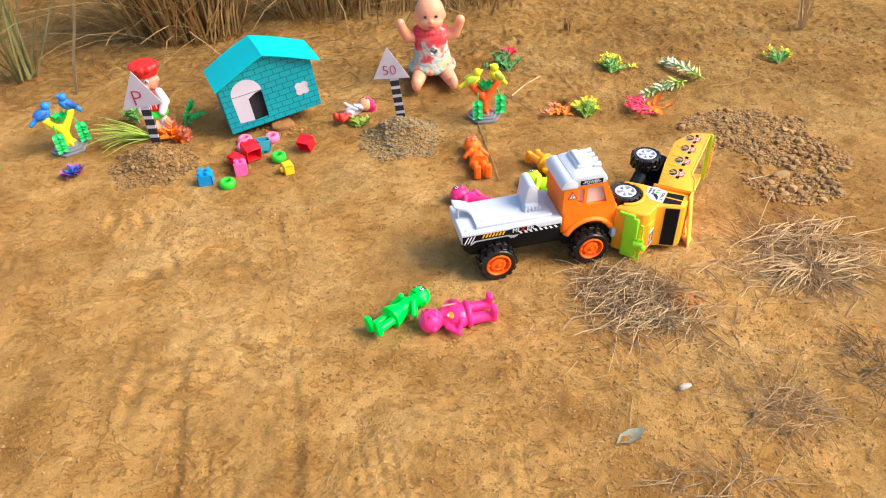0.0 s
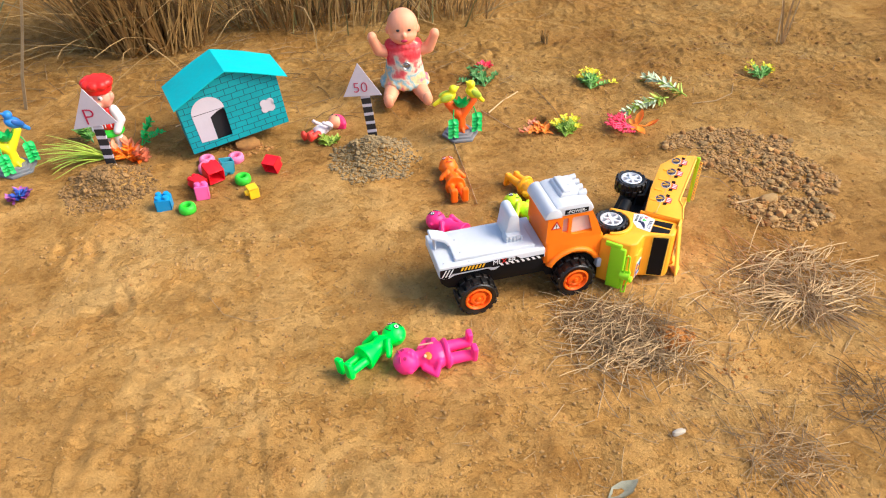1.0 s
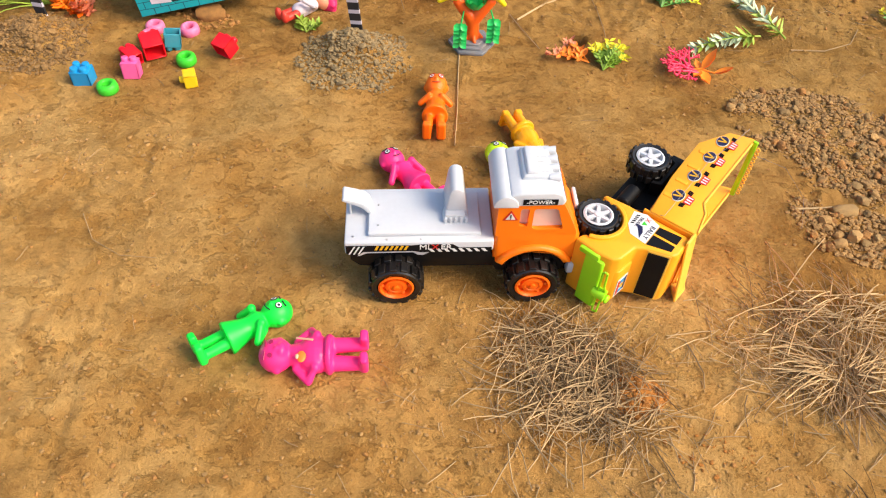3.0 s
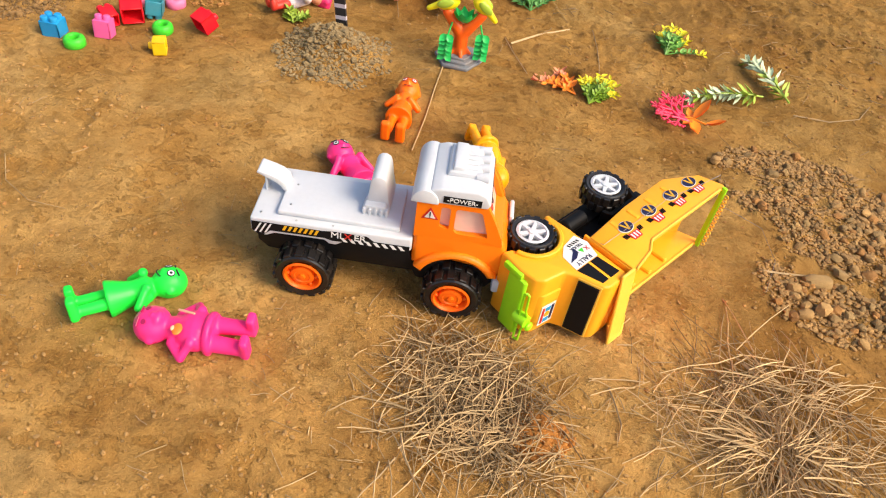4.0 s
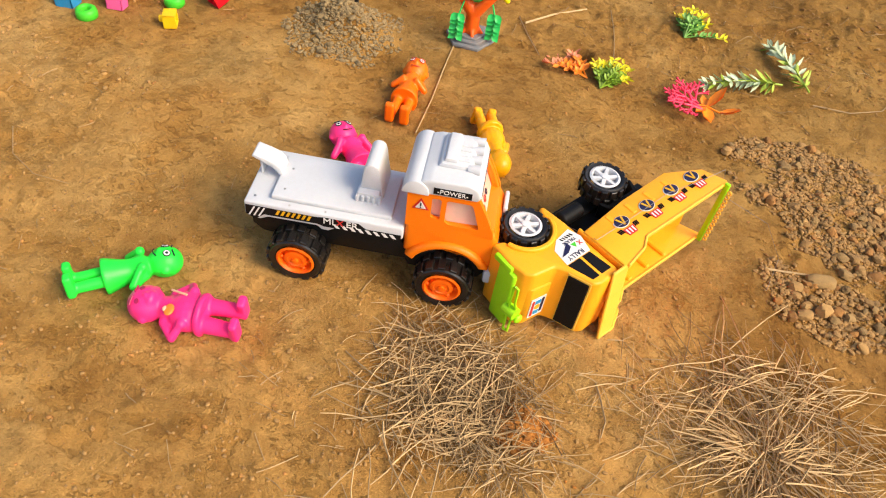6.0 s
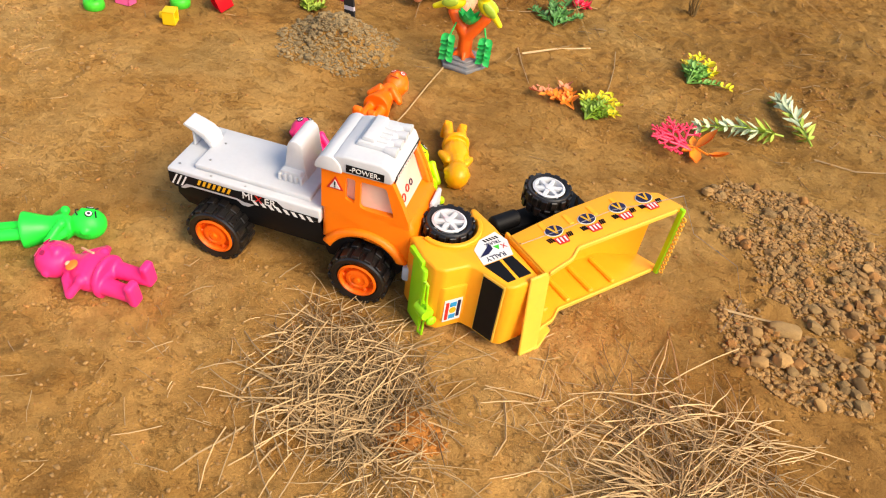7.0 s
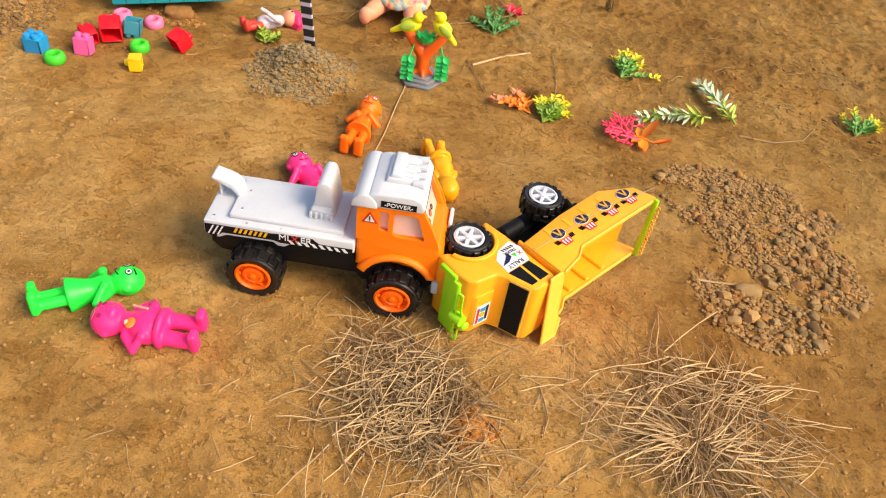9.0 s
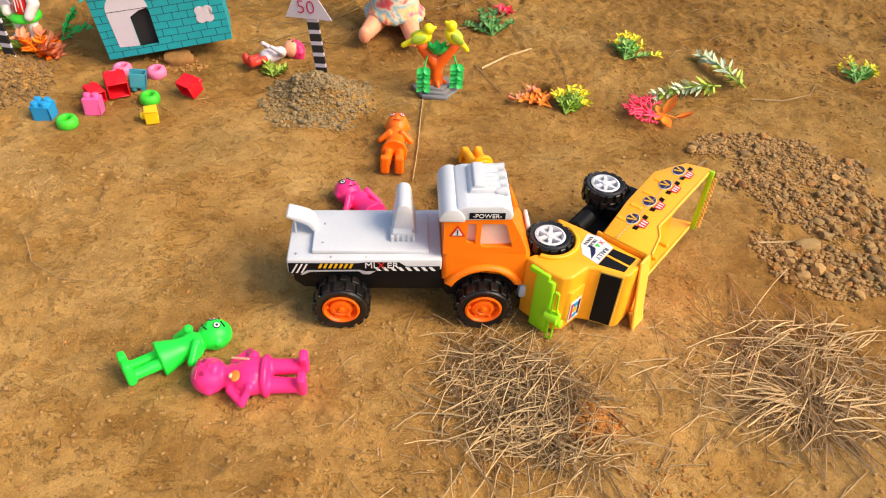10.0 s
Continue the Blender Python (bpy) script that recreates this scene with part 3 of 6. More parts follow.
for v in (C0, C1 - 0.0045):          # door sides with their window openings
    bm = plate(B(), [(0.1175, 0.1), (0.2135, 0.1), (0.212, 0.1085), (0.203, 0.13), (0.192, 0.152), (0.1175, 0.152)],
               [rounded([(0.1435, 0.1175), (0.1535, 0.1155), (0.1535, 0.1455), (0.1435, 0.1455)], 0.0028),
                rounded([(0.159, 0.113), (0.1645, 0.1105), (0.1965, 0.1105), (0.186, 0.1455), (0.159, 0.1455)], 0.0036)], v, v + 0.0045)
    part("door_side", bm, ORANGE, cab)
for v in (C0 + 0.004, C1 - 0.009):
    part("pillar", prism(B(), [(0.203, 0.108), (0.211, 0.108), (0.2025, 0.13), (0.1915, 0.152), (0.186, 0.152)], v, v + 0.005, "y", 0.001, 1), ORANGE, cab)
part("rear_panel", box(B(), 0.1175, 0.122, C0 + 0.004, C1 - 0.004, 0.106, 0.152, 0.001, 1), ORANGE, cab)
bm = prism(B(), [(0.124, 0.1075), (0.2025, 0.1085), (0.1865, 0.149), (0.124, 0.149)], C0 + 0.0065, C1 - 0.0065, "y", 0.001, 1)
inner = part("window_panel", bm, CLEAR, cab, "milky pink-white window insert")
def glass_at(u, v):
    """A place on the slanted front pane."""
    return Vector((0.2014 - 0.395 * u, v, 0.1115 + u))
for u, v, r in ((0.010, 0.045, 0.0046), (0.013, 0.058, 0.0042), (0.013, 0.069, 0.0036)):
    m = frame_of(glass_at(u, v) + Vector((0.0008, 0, 0)), (0, 1, 0), (-0.367, 0, 0.93))
    bm = lathe(B(), [(r, -0.0003), (r, 0.0004), (r * 0.7, 0.0004), (r * 0.7, -0.0003)], "z", 22, closed=True)
    part("round_mark", bm, DECAL_RED if v < 0.06 else DECAL_BLUE, inner, at=m)
# warning triangle on the door side
tri = part("warning_sticker", prism(B(), [(0.1235, 0.1275), (0.1415, 0.1275), (0.1325, 0.1435)], C0 - 0.0006, C0 - 0.0001, "y"), DECAL_RED, cab, "red warning triangle sticker", smooth=0)
part("triangle_field", prism(B(), [(0.1268, 0.1293), (0.1382, 0.1293), (0.1325, 0.1397)], C0 - 0.0011, C0 - 0.0005, "y"), DECAL_WHITE, tri, smooth=0)
bm = box(B(), 0.1318, 0.1332, C0 - 0.0015, C0 - 0.001, 0.1325, 0.1375)
box(bm, 0.1318, 0.1332, C0 - 0.0015, C0 - 0.001, 0.1302, 0.1315)
part("exclamation_mark", bm, DECAL_BLACK, tri, smooth=0)
# roof
R0, R1 = 0.0205, 0.1
roof_prof = [(0.124, 0.1505), (0.1905, 0.152), (0.1935, 0.158), (0.1885, 0.1685), (0.18, 0.1725), (0.14, 0.1712), (0.13, 0.168)]
roof = part("roof", prism(B(), roof_prof, R0, R1, "y", 0.0025, 3), WHITE, cab, "white plastic cab roof with light bar")
roll = [(0.1255 + 0.0145 * math.cos(radians(a)), 0.1505 + 0.0175 * math.sin(radians(a))) for a in range(0, 181, 15)]
part("rear_roll", prism(B(), roll, R0 - 0.002, R1 + 0.002, "y", 0.0015, 2), WHITE, roof)
bm = prism(B(), [(0.143, 0.17), (0.181, 0.17), (0.178, 0.177), (0.146, 0.177)], 0.043, 0.092, "y", 0.0018)
for v in (0.05, 0.058, 0.066, 0.074):
    box(bm, 0.149, 0.175, v, v + 0.004, 0.1765, 0.1787, 0.0006, 1)
prism(bm, [(0.148, 0.176), (0.1635, 0.176), (0.162, 0.1815), (0.15, 0.1815)], 0.046, 0.089, "y", 0.0015)
part("roof_vent", bm, WHITE, roof)
for k in range(4):
    v = 0.045 + 0.0145 * k
    part("roof_lamp", lathe(B(), [(0.0035, 0.174), (0.005, 0.182), (0.0055, 0.187), (0.004, 0.187)], "x", 12, (0, v, 0.174)), WHITE, roof)
pw = part("roof_sticker", box(B(), 0.144, 0.1835, R0 - 0.0006, R0 - 0.0001, 0.1545, 0.163), DECAL_BLACK, roof, "black sticker with lettering", smooth=0)
words("lettering", "-POWER-", 0.0078, DECAL_WHITE, pw, frame_of((0.1637, R0 - 0.0009, 0.1587), (1, 0, 0), (0, 0, 1)))
m = frame_of((0.1925, 0.063, 0.1545), (0, 1, 0), (0.1, 0, 1))
fs = part("front_sticker", box(B(), -0.036, 0.036, -0.004, 0.0045, -0.0002, 0.0006), DECAL_BLACK, roof, "black front sticker", smooth=0, at=m)
for k in range(11):
    part("letter_bar", box(B(), -0.03 + 0.0055 * k, -0.0265 + 0.0055 * k, -0.0022, 0.0026, 0.0004, 0.0009), DECAL_WHITE, fs, smooth=0)
part("bumper", box(B(), 0.211, 0.2255, 0.018, 0.108, 0.036, 0.056, 0.003), WHITE, lorry, "white plastic front bumper")
part("grille", box(B(), 0.2195, 0.2245, 0.07, 0.1, 0.056, 0.108, 0.002), WHITE, lorry, "white plastic front grille")
for v in (0.03, 0.094):
    part("headlamp", lathe(B(), [(0.006, 0.216), (0.006, 0.2215), (0.004, 0.223)], "x", 16, (0, v, 0.075)), DECAL_WHITE, cab)
for u in (0.0, 0.168):
    wheel(lorry, pose(u, 0, 0.034), 0.034, 0.032, RIM_ORANGE, 0, "bright orange plastic rim", 0.64)
    wheel(lorry, pose(u, 0.126, 0.034, 0, 0, 180), 0.034, 0.032, RIM_ORANGE, 0, "bright orange plastic rim", 0.64)

# ---- the tipped-over dump lorry: x is its height, y runs to its tail, z its width ----
YA = radians(63)
ym = frame_of((0.298, 1.045, 0.0), (math.sin(YA), -math.cos(YA), 0), (math.cos(YA), math.sin(YA), 0))
tipper = thing("toy_dump_truck", "yellow plastic toy dump truck tipped over on its side", "toy truck", ym)
S0, S1 = 0.010, 0.099
cab_poly = [(0.0, -0.034), (-0.004, -0.045), (0.028, -0.0485), (0.047, -0.0465), (0.0555, -0.039), (0.0595, -0.012), (0.072, -0.005), (0.1, 0.004), (0.1045, 0.011), (0.1045, 0.039), (0.1, 0.0435), (0.02, 0.0445), (-0.012, 0.042), (-0.013, 0.036)] + [(0.031 * math.cos(radians(a)), 0.031 * math.sin(radians(a))) for a in range(95, -96, -15)]
ycab = part("cab", prism(B(), cab_poly, S0, S1, "z", 0.0035, 3), YELLOW, tipper, "yellow plastic cab and bonnet")
# bonnet's raised centre
bm = prism(B(), [(0.05, -0.043), (0.0585, -0.037), (0.062, -0.013), (0.058, -0.008), (0.045, -0.02)], 0.027, 0.074, "z", 0.002, 2)
part("bonnet", bm, YELLOW, ycab)
fl = B()
ringo = [(0.036 * math.cos(radians(a)), 0.036 * math.sin(radians(a))) for a in range(-78, 80, 13)]
ringi = [(0.0305 * math.cos(radians(a)), 0.0305 * math.sin(radians(a))) for a in range(79, -79, -13)]
part("wheel_arch", prism(fl, ringo + ringi, 0.09, 0.1025, "z", 0.0012, 1), YELLOW, ycab)
d = Vector((0.1 - 0.072, 0.004 + 0.005, 0)).normalized()
m = frame_of((0.086, -0.0007, (S0 + S1) / 2), d, (0, 0, 1))
part("windscreen", box(B(), -0.0128, 0.0118, -0.0405, 0.0395, -0.0012, 0.0012, 0.0008, 1), DECAL_BLACK, ycab, "black windscreen", at=m)
m = frame_of((0.0857, -0.0002, (S0 + S1) / 2), d, (0, 0, 1))
part("windscreen_frame", box(B(), -0.0142, 0.0142, -0.0425, 0.0425, -0.0008, 0.0008, 0.0008, 1), YELLOW_LT, ycab, at=m)
for pts in ([(0.0665, 0.0), (0.0955, 0.0085), (0.0955, 0.0185), (0.0665, 0.0185)], [(0.0665, 0.0225), (0.0955, 0.0225), (0.0955, 0.0375), (0.0665, 0.0345)]):
    part("side_window", prism(B(), pts, S1 - 0.0005, S1 + 0.0009, "z", 0.0004, 1), DECAL_BLACK, ycab, "black side window")
    part("side_window", prism(B(), pts, S0 - 0.0009, S0 + 0.0005, "z", 0.0004, 1), DECAL_BLACK, ycab, "black side window")
# stickers
rs = part("rally_sticker", prism(B(), [(0.0655, 0.0), (0.0655, 0.0365), (0.045, 0.0435), (0.0295, 0.0385), (0.0335, 0.016), (0.0435, 0.003)], S1 - 0.0003, S1 + 0.0005, "z"), DECAL_WHITE, ycab, "white rally sticker with lettering", smooth=0)
words("lettering", "RALLY", 0.0084, DECAL_BLUE, rs, frame_of((0.0605, 0.0185, S1 + 0.0007), (0, -1, 0), (1, 0, 0)))
words("lettering", "TRUCK", 0.0058, DECAL_BLUE, rs, frame_of((0.0428, 0.0265, S1 + 0.0007), (0, -1, 0), (1, 0, 0)))
words("lettering", "X", 0.0085, DECAL_RED, rs, frame_of((0.0505, 0.035, S1 + 0.0007), (0, -1, 0), (1, 0, 0)))
part("green_mark", prism(B(), [(0.0475, 0.024), (0.0475, 0.031), (0.0535, 0.0275)], S1, S1 + 0.001, "z"), BLOCK_GREEN, rs, smooth=0)
part("blue_mark", prism(B(), [(0.0555, 0.003), (0.0455, 0.018), (0.042, 0.022), (0.05, 0.022), (0.0545, 0.014)], S1, S1 + 0.001, "z"), DECAL_BLUE, rs, smooth=0)
for k in range(5):
    part("check", prism(B(), [(0.0352, 0.0185 + 0.0037 * k), (0.0352, 0.0203 + 0.0037 * k), (0.039, 0.022 + 0.0037 * k), (0.039, 0.0202 + 0.0037 * k)], S1, S1 + 0.001, "z"), DECAL_BLACK, rs, smooth=0)
m = frame_of((0.0607, -0.0255, 0.040), (0.13, 0.99, 0), (0, 0, 1))
hs = part("bonnet_sticker", box(B(), -0.0085, 0.0085, -0.011, 0.012, -0.0004, 0.0003), DECAL_WHITE, ycab, "white bonnet sticker", smooth=0, at=m @ Matrix.Diagonal((1.2, 1.4, 1, 1)))
part("sticker_mark", box(B(), -0.007, -0.0042, -0.009, 0.0095, 0.0002, 0.0008), DECAL_RED, hs, smooth=0)
part("sticker_mark", box(B(), 0.004, 0.0068, -0.0075, 0.01, 0.0002, 0.0008), DECAL_BLUE, hs, smooth=0)
part("sticker_mark", lathe(B(), [(0.0032, 0.0002), (0.0032, 0.0008)], "z", 16, (0, 0.0005, 0)), DECAL_YEL, hs, smooth=0)
part("sticker_mark", box(B(), -0.003, 0.003, 0.0045, 0.009, 0.0002, 0.0008), BLOCK_BLUE, hs, smooth=0)
part("sticker_mark", box(B(), -0.003, 0.003, -0.0085, -0.004, 0.0002, 0.0008), BLOCK_BLUE, hs, smooth=0)
# lime bumper with its guard loops
bm = prism(B(), [(0.016, -0.0515), (0.04, -0.0535), (0.043, -0.0495), (0.038, -0.0465), (0.016, -0.045)], 0.006, 0.09, "z", 0.002, 2)
prism(bm, [(0.006, -0.051), (0.034, -0.0525), (0.034, -0.042), (0.006, -0.0385)], 0.088, 0.0965, "z", 0.0025, 2)
guard = part("bumper", bm, LIME, tipper, "lime green plastic front bumper")
bm = B()
loop = [(0.0455, -0.054, 0.0795), (0.0475, -0.0545, 0.0825), (0.05, -0.053, 0.0795), (0.0505, -0.0525, 0.055), (0.053, -0.052, 0.048), (0.053, -0.052, 0.03), (0.0505, -0.0525, 0.024), (0.05, -0.053, 0.004), (0.0445, -0.054, 0.004), (0.0445, -0.054, 0.0795)]
tube(bm, loop, 0.0014, 8)
for z in (0.03, 0.036, 0.042, 0.048):
    rod(bm, (0.0405, -0.0525, z), (0.053, -0.052, z), 0.0011, seg=6)
rod(bm, (0.038, -0.052, 0.039), (0.0545, -0.0515, 0.039), 0.0075, 0.0075, 14)
ball(bm, (0.056, -0.047, 0.029), (0.0032, 0.006, 0.006), u=14, v=8)
rod(bm, (0.053, -0.052, 0.034), (0.056, -0.047, 0.03), 0.0012, seg=6)
part("guard_loop", bm, LIME, guard, "lime green guard loops and spotlight")
# chassis
bm = box(B(), -0.014, 0.012, -0.036, 0.19, 0.03, 0.072, 0.003)
box(bm, 0.01, 0.04, 0.05, 0.2, 0.035, 0.068, 0.002)
yc = part("chassis", bm, BLACKP, tipper, "black plastic chassis")
for a in (0.0, 0.133):
    part("axle", rod(B(), (0, a, 0.012), (0, a, 0.095), 0.004), BLACKP, yc)
bm = prism(B(), [(0.018, 0.108), (0.032, 0.112), (0.032, 0.165), (0.012, 0.172), (0.012, 0.168), (0.026, 0.16), (0.026, 0.116), (0.018, 0.112)], 0.066, 0.09, "z", 0.001, 1)
part("mudguard", bm, BLACKP, yc)
bm = B()
rod(bm, (0.006, 0.058, 0.082), (0.006, 0.086, 0.082), 0.0098, seg=18)
ball(bm, (0.006, 0.058, 0.082), (0.0098, 0.005, 0.0098))
ball(bm, (0.006, 0.086, 0.082), (0.0098, 0.005, 0.0098))
rod(bm, (0.012, 0.07, 0.06), (0.008, 0.07, 0.08), 0.004)
part("fuel_tank", bm, BLACKP, yc, "black plastic fuel tank")
# tipping box
wall = [(0.046, 0.0465), (0.038, 0.12), (0.0365, 0.2), (0.06, 0.2465), (0.09, 0.2565), (0.097, 0.252), (0.0915, 0.243), (0.0905, 0.1), (0.1005, 0.084), (0.107, 0.05), (0.104, 0.0465)]
tub = part("tipping_box", prism(B(), [(0.0445, 0.047), (0.048, 0.047), (0.0415, 0.12), (0.04, 0.199), (0.0655, 0.2455), (0.062, 0.247), (0.0368, 0.2005), (0.0382, 0.12)], 0.0095, 0.1025, "z"), YELLOW, tipper, "yellow plastic tipping box")
for z0, z1 in ((0.1015, 0.105), (0.007, 0.0105)):
    part("side_wall", prism(B(), wall, z0, z1, "z", 0.001, 2), YELLOW, tub, "yellow side wall")
    lip = [(0.0912, 0.245), (0.0902, 0.1), (0.1, 0.084), (0.1065, 0.05), (0.109, 0.05), (0.1025, 0.085), (0.0928, 0.1012), (0.0938, 0.245)]
    part("lip", prism(B(), lip, z0 - 0.001, z1 + 0.0015, "z", 0.0008, 1), YELLOW_LT, tub, "pale yellow lip")
part("front_wall", box(B(), 0.038, 0.105, 0.0455, 0.049, 0.009, 0.103, 0.0008, 1), YELLOW, tub)
for a in (0.085, 0.118, 0.152, 0.186):
    part("rib", prism(B(), [(0.046, a - 0.0035), (0.0885, a - 0.0035), (0.0885, a + 0.0035), (0.046, a + 0.0035)], 0.009, 0.0142, "z", 0.0015, 1), YELLOW, tub)
    part("rib", prism(B(), [(0.044, a - 0.0035), (0.06, a - 0.0035), (0.06, a + 0.0035), (0.044, a + 0.0035)], 0.1035, 0.1063, "z", 0.001, 1), YELLOW, tub)
# canopy over the cab, widened at both ends
bm = box(B(), 0.1035, 0.107, 0.028, 0.0525, 0.0, 0.1045, 0.001, 1)
for v in bm.verts:      # it hangs lower towards the ground side
    k = 1 - v.co.z / 0.1045
    v.co.x += 0.0135 * k
    v.co.y -= 0.0015 * k
prism(bm, [(0.1, 0.078), (0.1, 0.05), (0.116, 0.03), (0.1205, 0.0265), (0.1215, 0.0515), (0.108, 0.078)], 0.0, 0.0045, "z", 0.001, 1)
# the paler yellow puts the light on the flange into its colour
part("canopy", bm, YELLOW_LT, tub, "canopy flange, its yellow paled for the light on it")
# tailgate
gate = part("tailgate", box(B(), 0.0925, 0.0995, 0.2475, 0.2525, 0.006, 0.107, 0.0015), LIME, tub, "lime green tail bar with beaded edge")
bm = B()
for k in range(13):
    lathe(bm, [(0.003, -0.0009), (0.0036, 0), (0.003, 0.0009), (0.0021, 0.0007), (0.0018, 0), (0.0021, -0.0007)], "y", 10, (0.1022, 0.2505, 0.014 + 0.0068 * k), closed=True)
part("beading", bm, YELLOW_LT, gate)
# side wall medallions
for a in (0.092, 0.1375, 0.1825, 0.2225):
    o = (0.0605, a, 0.1056)
    ov = B()
    prism(ov, [(0.0605 + 0.0072 * math.cos(k * math.tau / 24), a + 0.0104 * math.sin(k * math.tau / 24)) for k in range(24)], 0.1052, 0.1066, "z")
    pl = part("medallion", ov, DECAL_BLUE, tub, "dark blue oval medallion sticker", smooth=0)
    part("medallion_rim", lathe(B(), [(0.0071, -0.0002), (0.0079, -0.0002), (0.0079, 0.0004), (0.0071, 0.0004)], "z", 28, closed=True), DECAL_WHITE, pl, smooth=0, at=Matrix.Translation((0.0605, a, 0.1056)) @ Matrix.Diagonal((1.0, 1.44, 1, 1)))
    m = Matrix.Translation((0.0605, a, 0.1068))
    part("letter_bar", prism(B(), [(-0.0055, -0.003), (-0.0055, -0.0055), (0.0055, -0.0008), (0.0055, 0.0012)], -0.0003, 0.0003, "z"), DECAL_YEL, pl, smooth=0, at=m)
    part("letter_bar", prism(B(), [(0.0055, -0.0008), (0.0055, 0.0015), (-0.0055, 0.0058), (-0.0055, 0.0034)], -0.0003, 0.0003, "z"), DECAL_YEL, pl, smooth=0, at=m)
    part("red_field", prism(B(), [(0.0705, a - 0.009), (0.0705, a + 0.009), (0.08, a + 0.0065), (0.08, a - 0.0065)], 0.105, 0.1062, "z"), DECAL_RED, pl, smooth=0)
    for k in range(3):
        part("white_bar", prism(B(), [(0.0718, a - 0.0062 + 0.0048 * k), (0.0718, a - 0.0038 + 0.0048 * k), (0.0788, a - 0.0046 + 0.0048 * k), (0.0788, a - 0.0062 + 0.0048 * k)], 0.106, 0.1065, "z"), DECAL_WHITE, pl, smooth=0)
    for s_ in (-1, 1):
        for k in range(3):
            q = a + s_ * (0.0108 + 0.0026 * k)
            part("check", prism(B(), [(0.068, q), (0.068, q + 0.0014), (0.074, q + 0.0014 - s_ * 0.0012), (0.074, q - s_ * 0.0012)], 0.105, 0.106, "z"), DECAL_BLACK, pl, smooth=0)
for a in (0.0, 0.133):
    wheel(tipper, Matrix.Translation((0, a, 0.106)) @ Matrix.Rotation(radians(-90), 4, "X"), 0.0275, 0.025, WHITE, 6, "white six-spoke plastic rim", 0.66)
    wheel(tipper, Matrix.Translation((0, a, 0.0)) @ Matrix.Rotation(radians(90), 4, "X"), 0.0275, 0.025, WHITE, 6, "white six-spoke plastic rim", 0.66)


# ---- the paper house ----
hx = Vector((0.8928, 0.4387, 0.1020))
hn = Vector((0.4410, -0.8975, 0.0))
hz = hn.cross(hx).normalized() * -1 if hn.cross(hx).z < 0 else hn.cross(hx).normalized()
hm = Matrix.Identity(4)
for i in range(3):
    hm[i][0], hm[i][1], hm[i][2], hm[i][3] = hx[i], -hn[i], hz[i], (-0.489, 1.426, 0.018)[i]
house = thing("toy_house", "teal paper toy house with drawn bricks, tilted on rubble", "toy house", hm)


def brick_paper():
    """Teal paper with dark pen lines in a brick bond."""
    m = mat("brick_drawn_paper", (0.004, 0.31, 0.34), rough=0.65, var=0.12, scale=18, bump=0.1)
    nt = m.node_tree
    N, L = nt.nodes, nt.links
    b = N["Principled BSDF"]
    was = b.inputs["Base Color"].links[0].from_socket
    tc, sep, com, br = N.new("ShaderNodeTexCoord"), N.new("ShaderNodeSeparateXYZ"), N.new("ShaderNodeCombineXYZ"), N.new("ShaderNodeTexBrick")
    wob = N.new("ShaderNodeTexNoise")
    wob.inputs["Scale"].default_value = 30
    L.new(tc.outputs["Object"], wob.inputs["Vector"])
    add = N.new("ShaderNodeVectorMath")
    add.operation = "MULTIPLY_ADD"
    add.inputs[1].default_value = (0.003, 0.003, 0.003)
    L.new(wob.outputs["Color"], add.inputs[0])
    L.new(tc.outputs["Object"], add.inputs[2])
    L.new(add.outputs[0], sep.inputs[0])
    s = N.new("ShaderNodeMath")
    s.operation = "ADD"
    L.new(sep.outputs[0], s.inputs[0])
    L.new(sep.outputs[1], s.inputs[1])
    L.new(s.outputs[0], com.inputs[0])
    L.new(sep.outputs[2], com.inputs[1])
    L.new(com.outputs[0], br.inputs["Vector"])
    br.inputs["Scale"].default_value, br.inputs["Mortar Size"].default_value, br.inputs["Mortar Smooth"].default_value = 1.0, 0.0007, 0.1
    br.inputs["Brick Width"].default_value, br.inputs["Row Height"].default_value = 0.0255, 0.0135
    L.new(was, br.inputs["Color1"])
    L.new(was, br.inputs["Color2"])
    br.inputs["Mortar"].default_value = (0.004, 0.06, 0.085, 1)
    L.new(br.outputs[0], b.inputs["Base Color"])
    return m


BRICKP = brick_paper()
HL, HR, HW, HA, HD = -0.014, 0.199, 0.113, 0.159, 0.092
HM = (HL + HR) / 2 + 0.005
# the front wall has its doorway cut out of it
front_outline = [(HL, 0), (0.0435, 0), (0.0435, 0.08), (0.06, 0.098), (0.072, 0.088), (0.0768, 0.075), (0.0755, 0.0155), (0.0435, 0.0149), (0.0436, 0), (HR, 0), (HR, HW), (HM, HA), (HL, HW)]
part("front_wall", prism(B(), front_outline, 0, 0.0025, "y"), BRICKP, house, "teal front wall with drawn bricks", smooth=0)
part("back_wall", prism(B(), [(HL, 0), (HR, 0), (HR, HW), (HM, HA), (HL, HW)], HD, HD + 0.0025, "y"), BRICKP, house, smooth=0)
for x0 in (HL, HR - 0.0025):
    part("side_wall", box(B(), x0, x0 + 0.0025, 0.0026, HD, 0, HW - 0.001), BRICKP, house, smooth=0)
# black floor and sheet added so that the doorway's inside looks unlit
part("floor", box(B(), HL + 0.003, HR - 0.003, 0.003, HD - 0.001, 0.0, 0.002), PAPER_BLK, house, smooth=0)
part("doorway_dark", box(B(), HL + 0.02, HR - 0.08, 0.012, 0.015, 0.002, 0.112), PAPER_BLK, house, smooth=0)
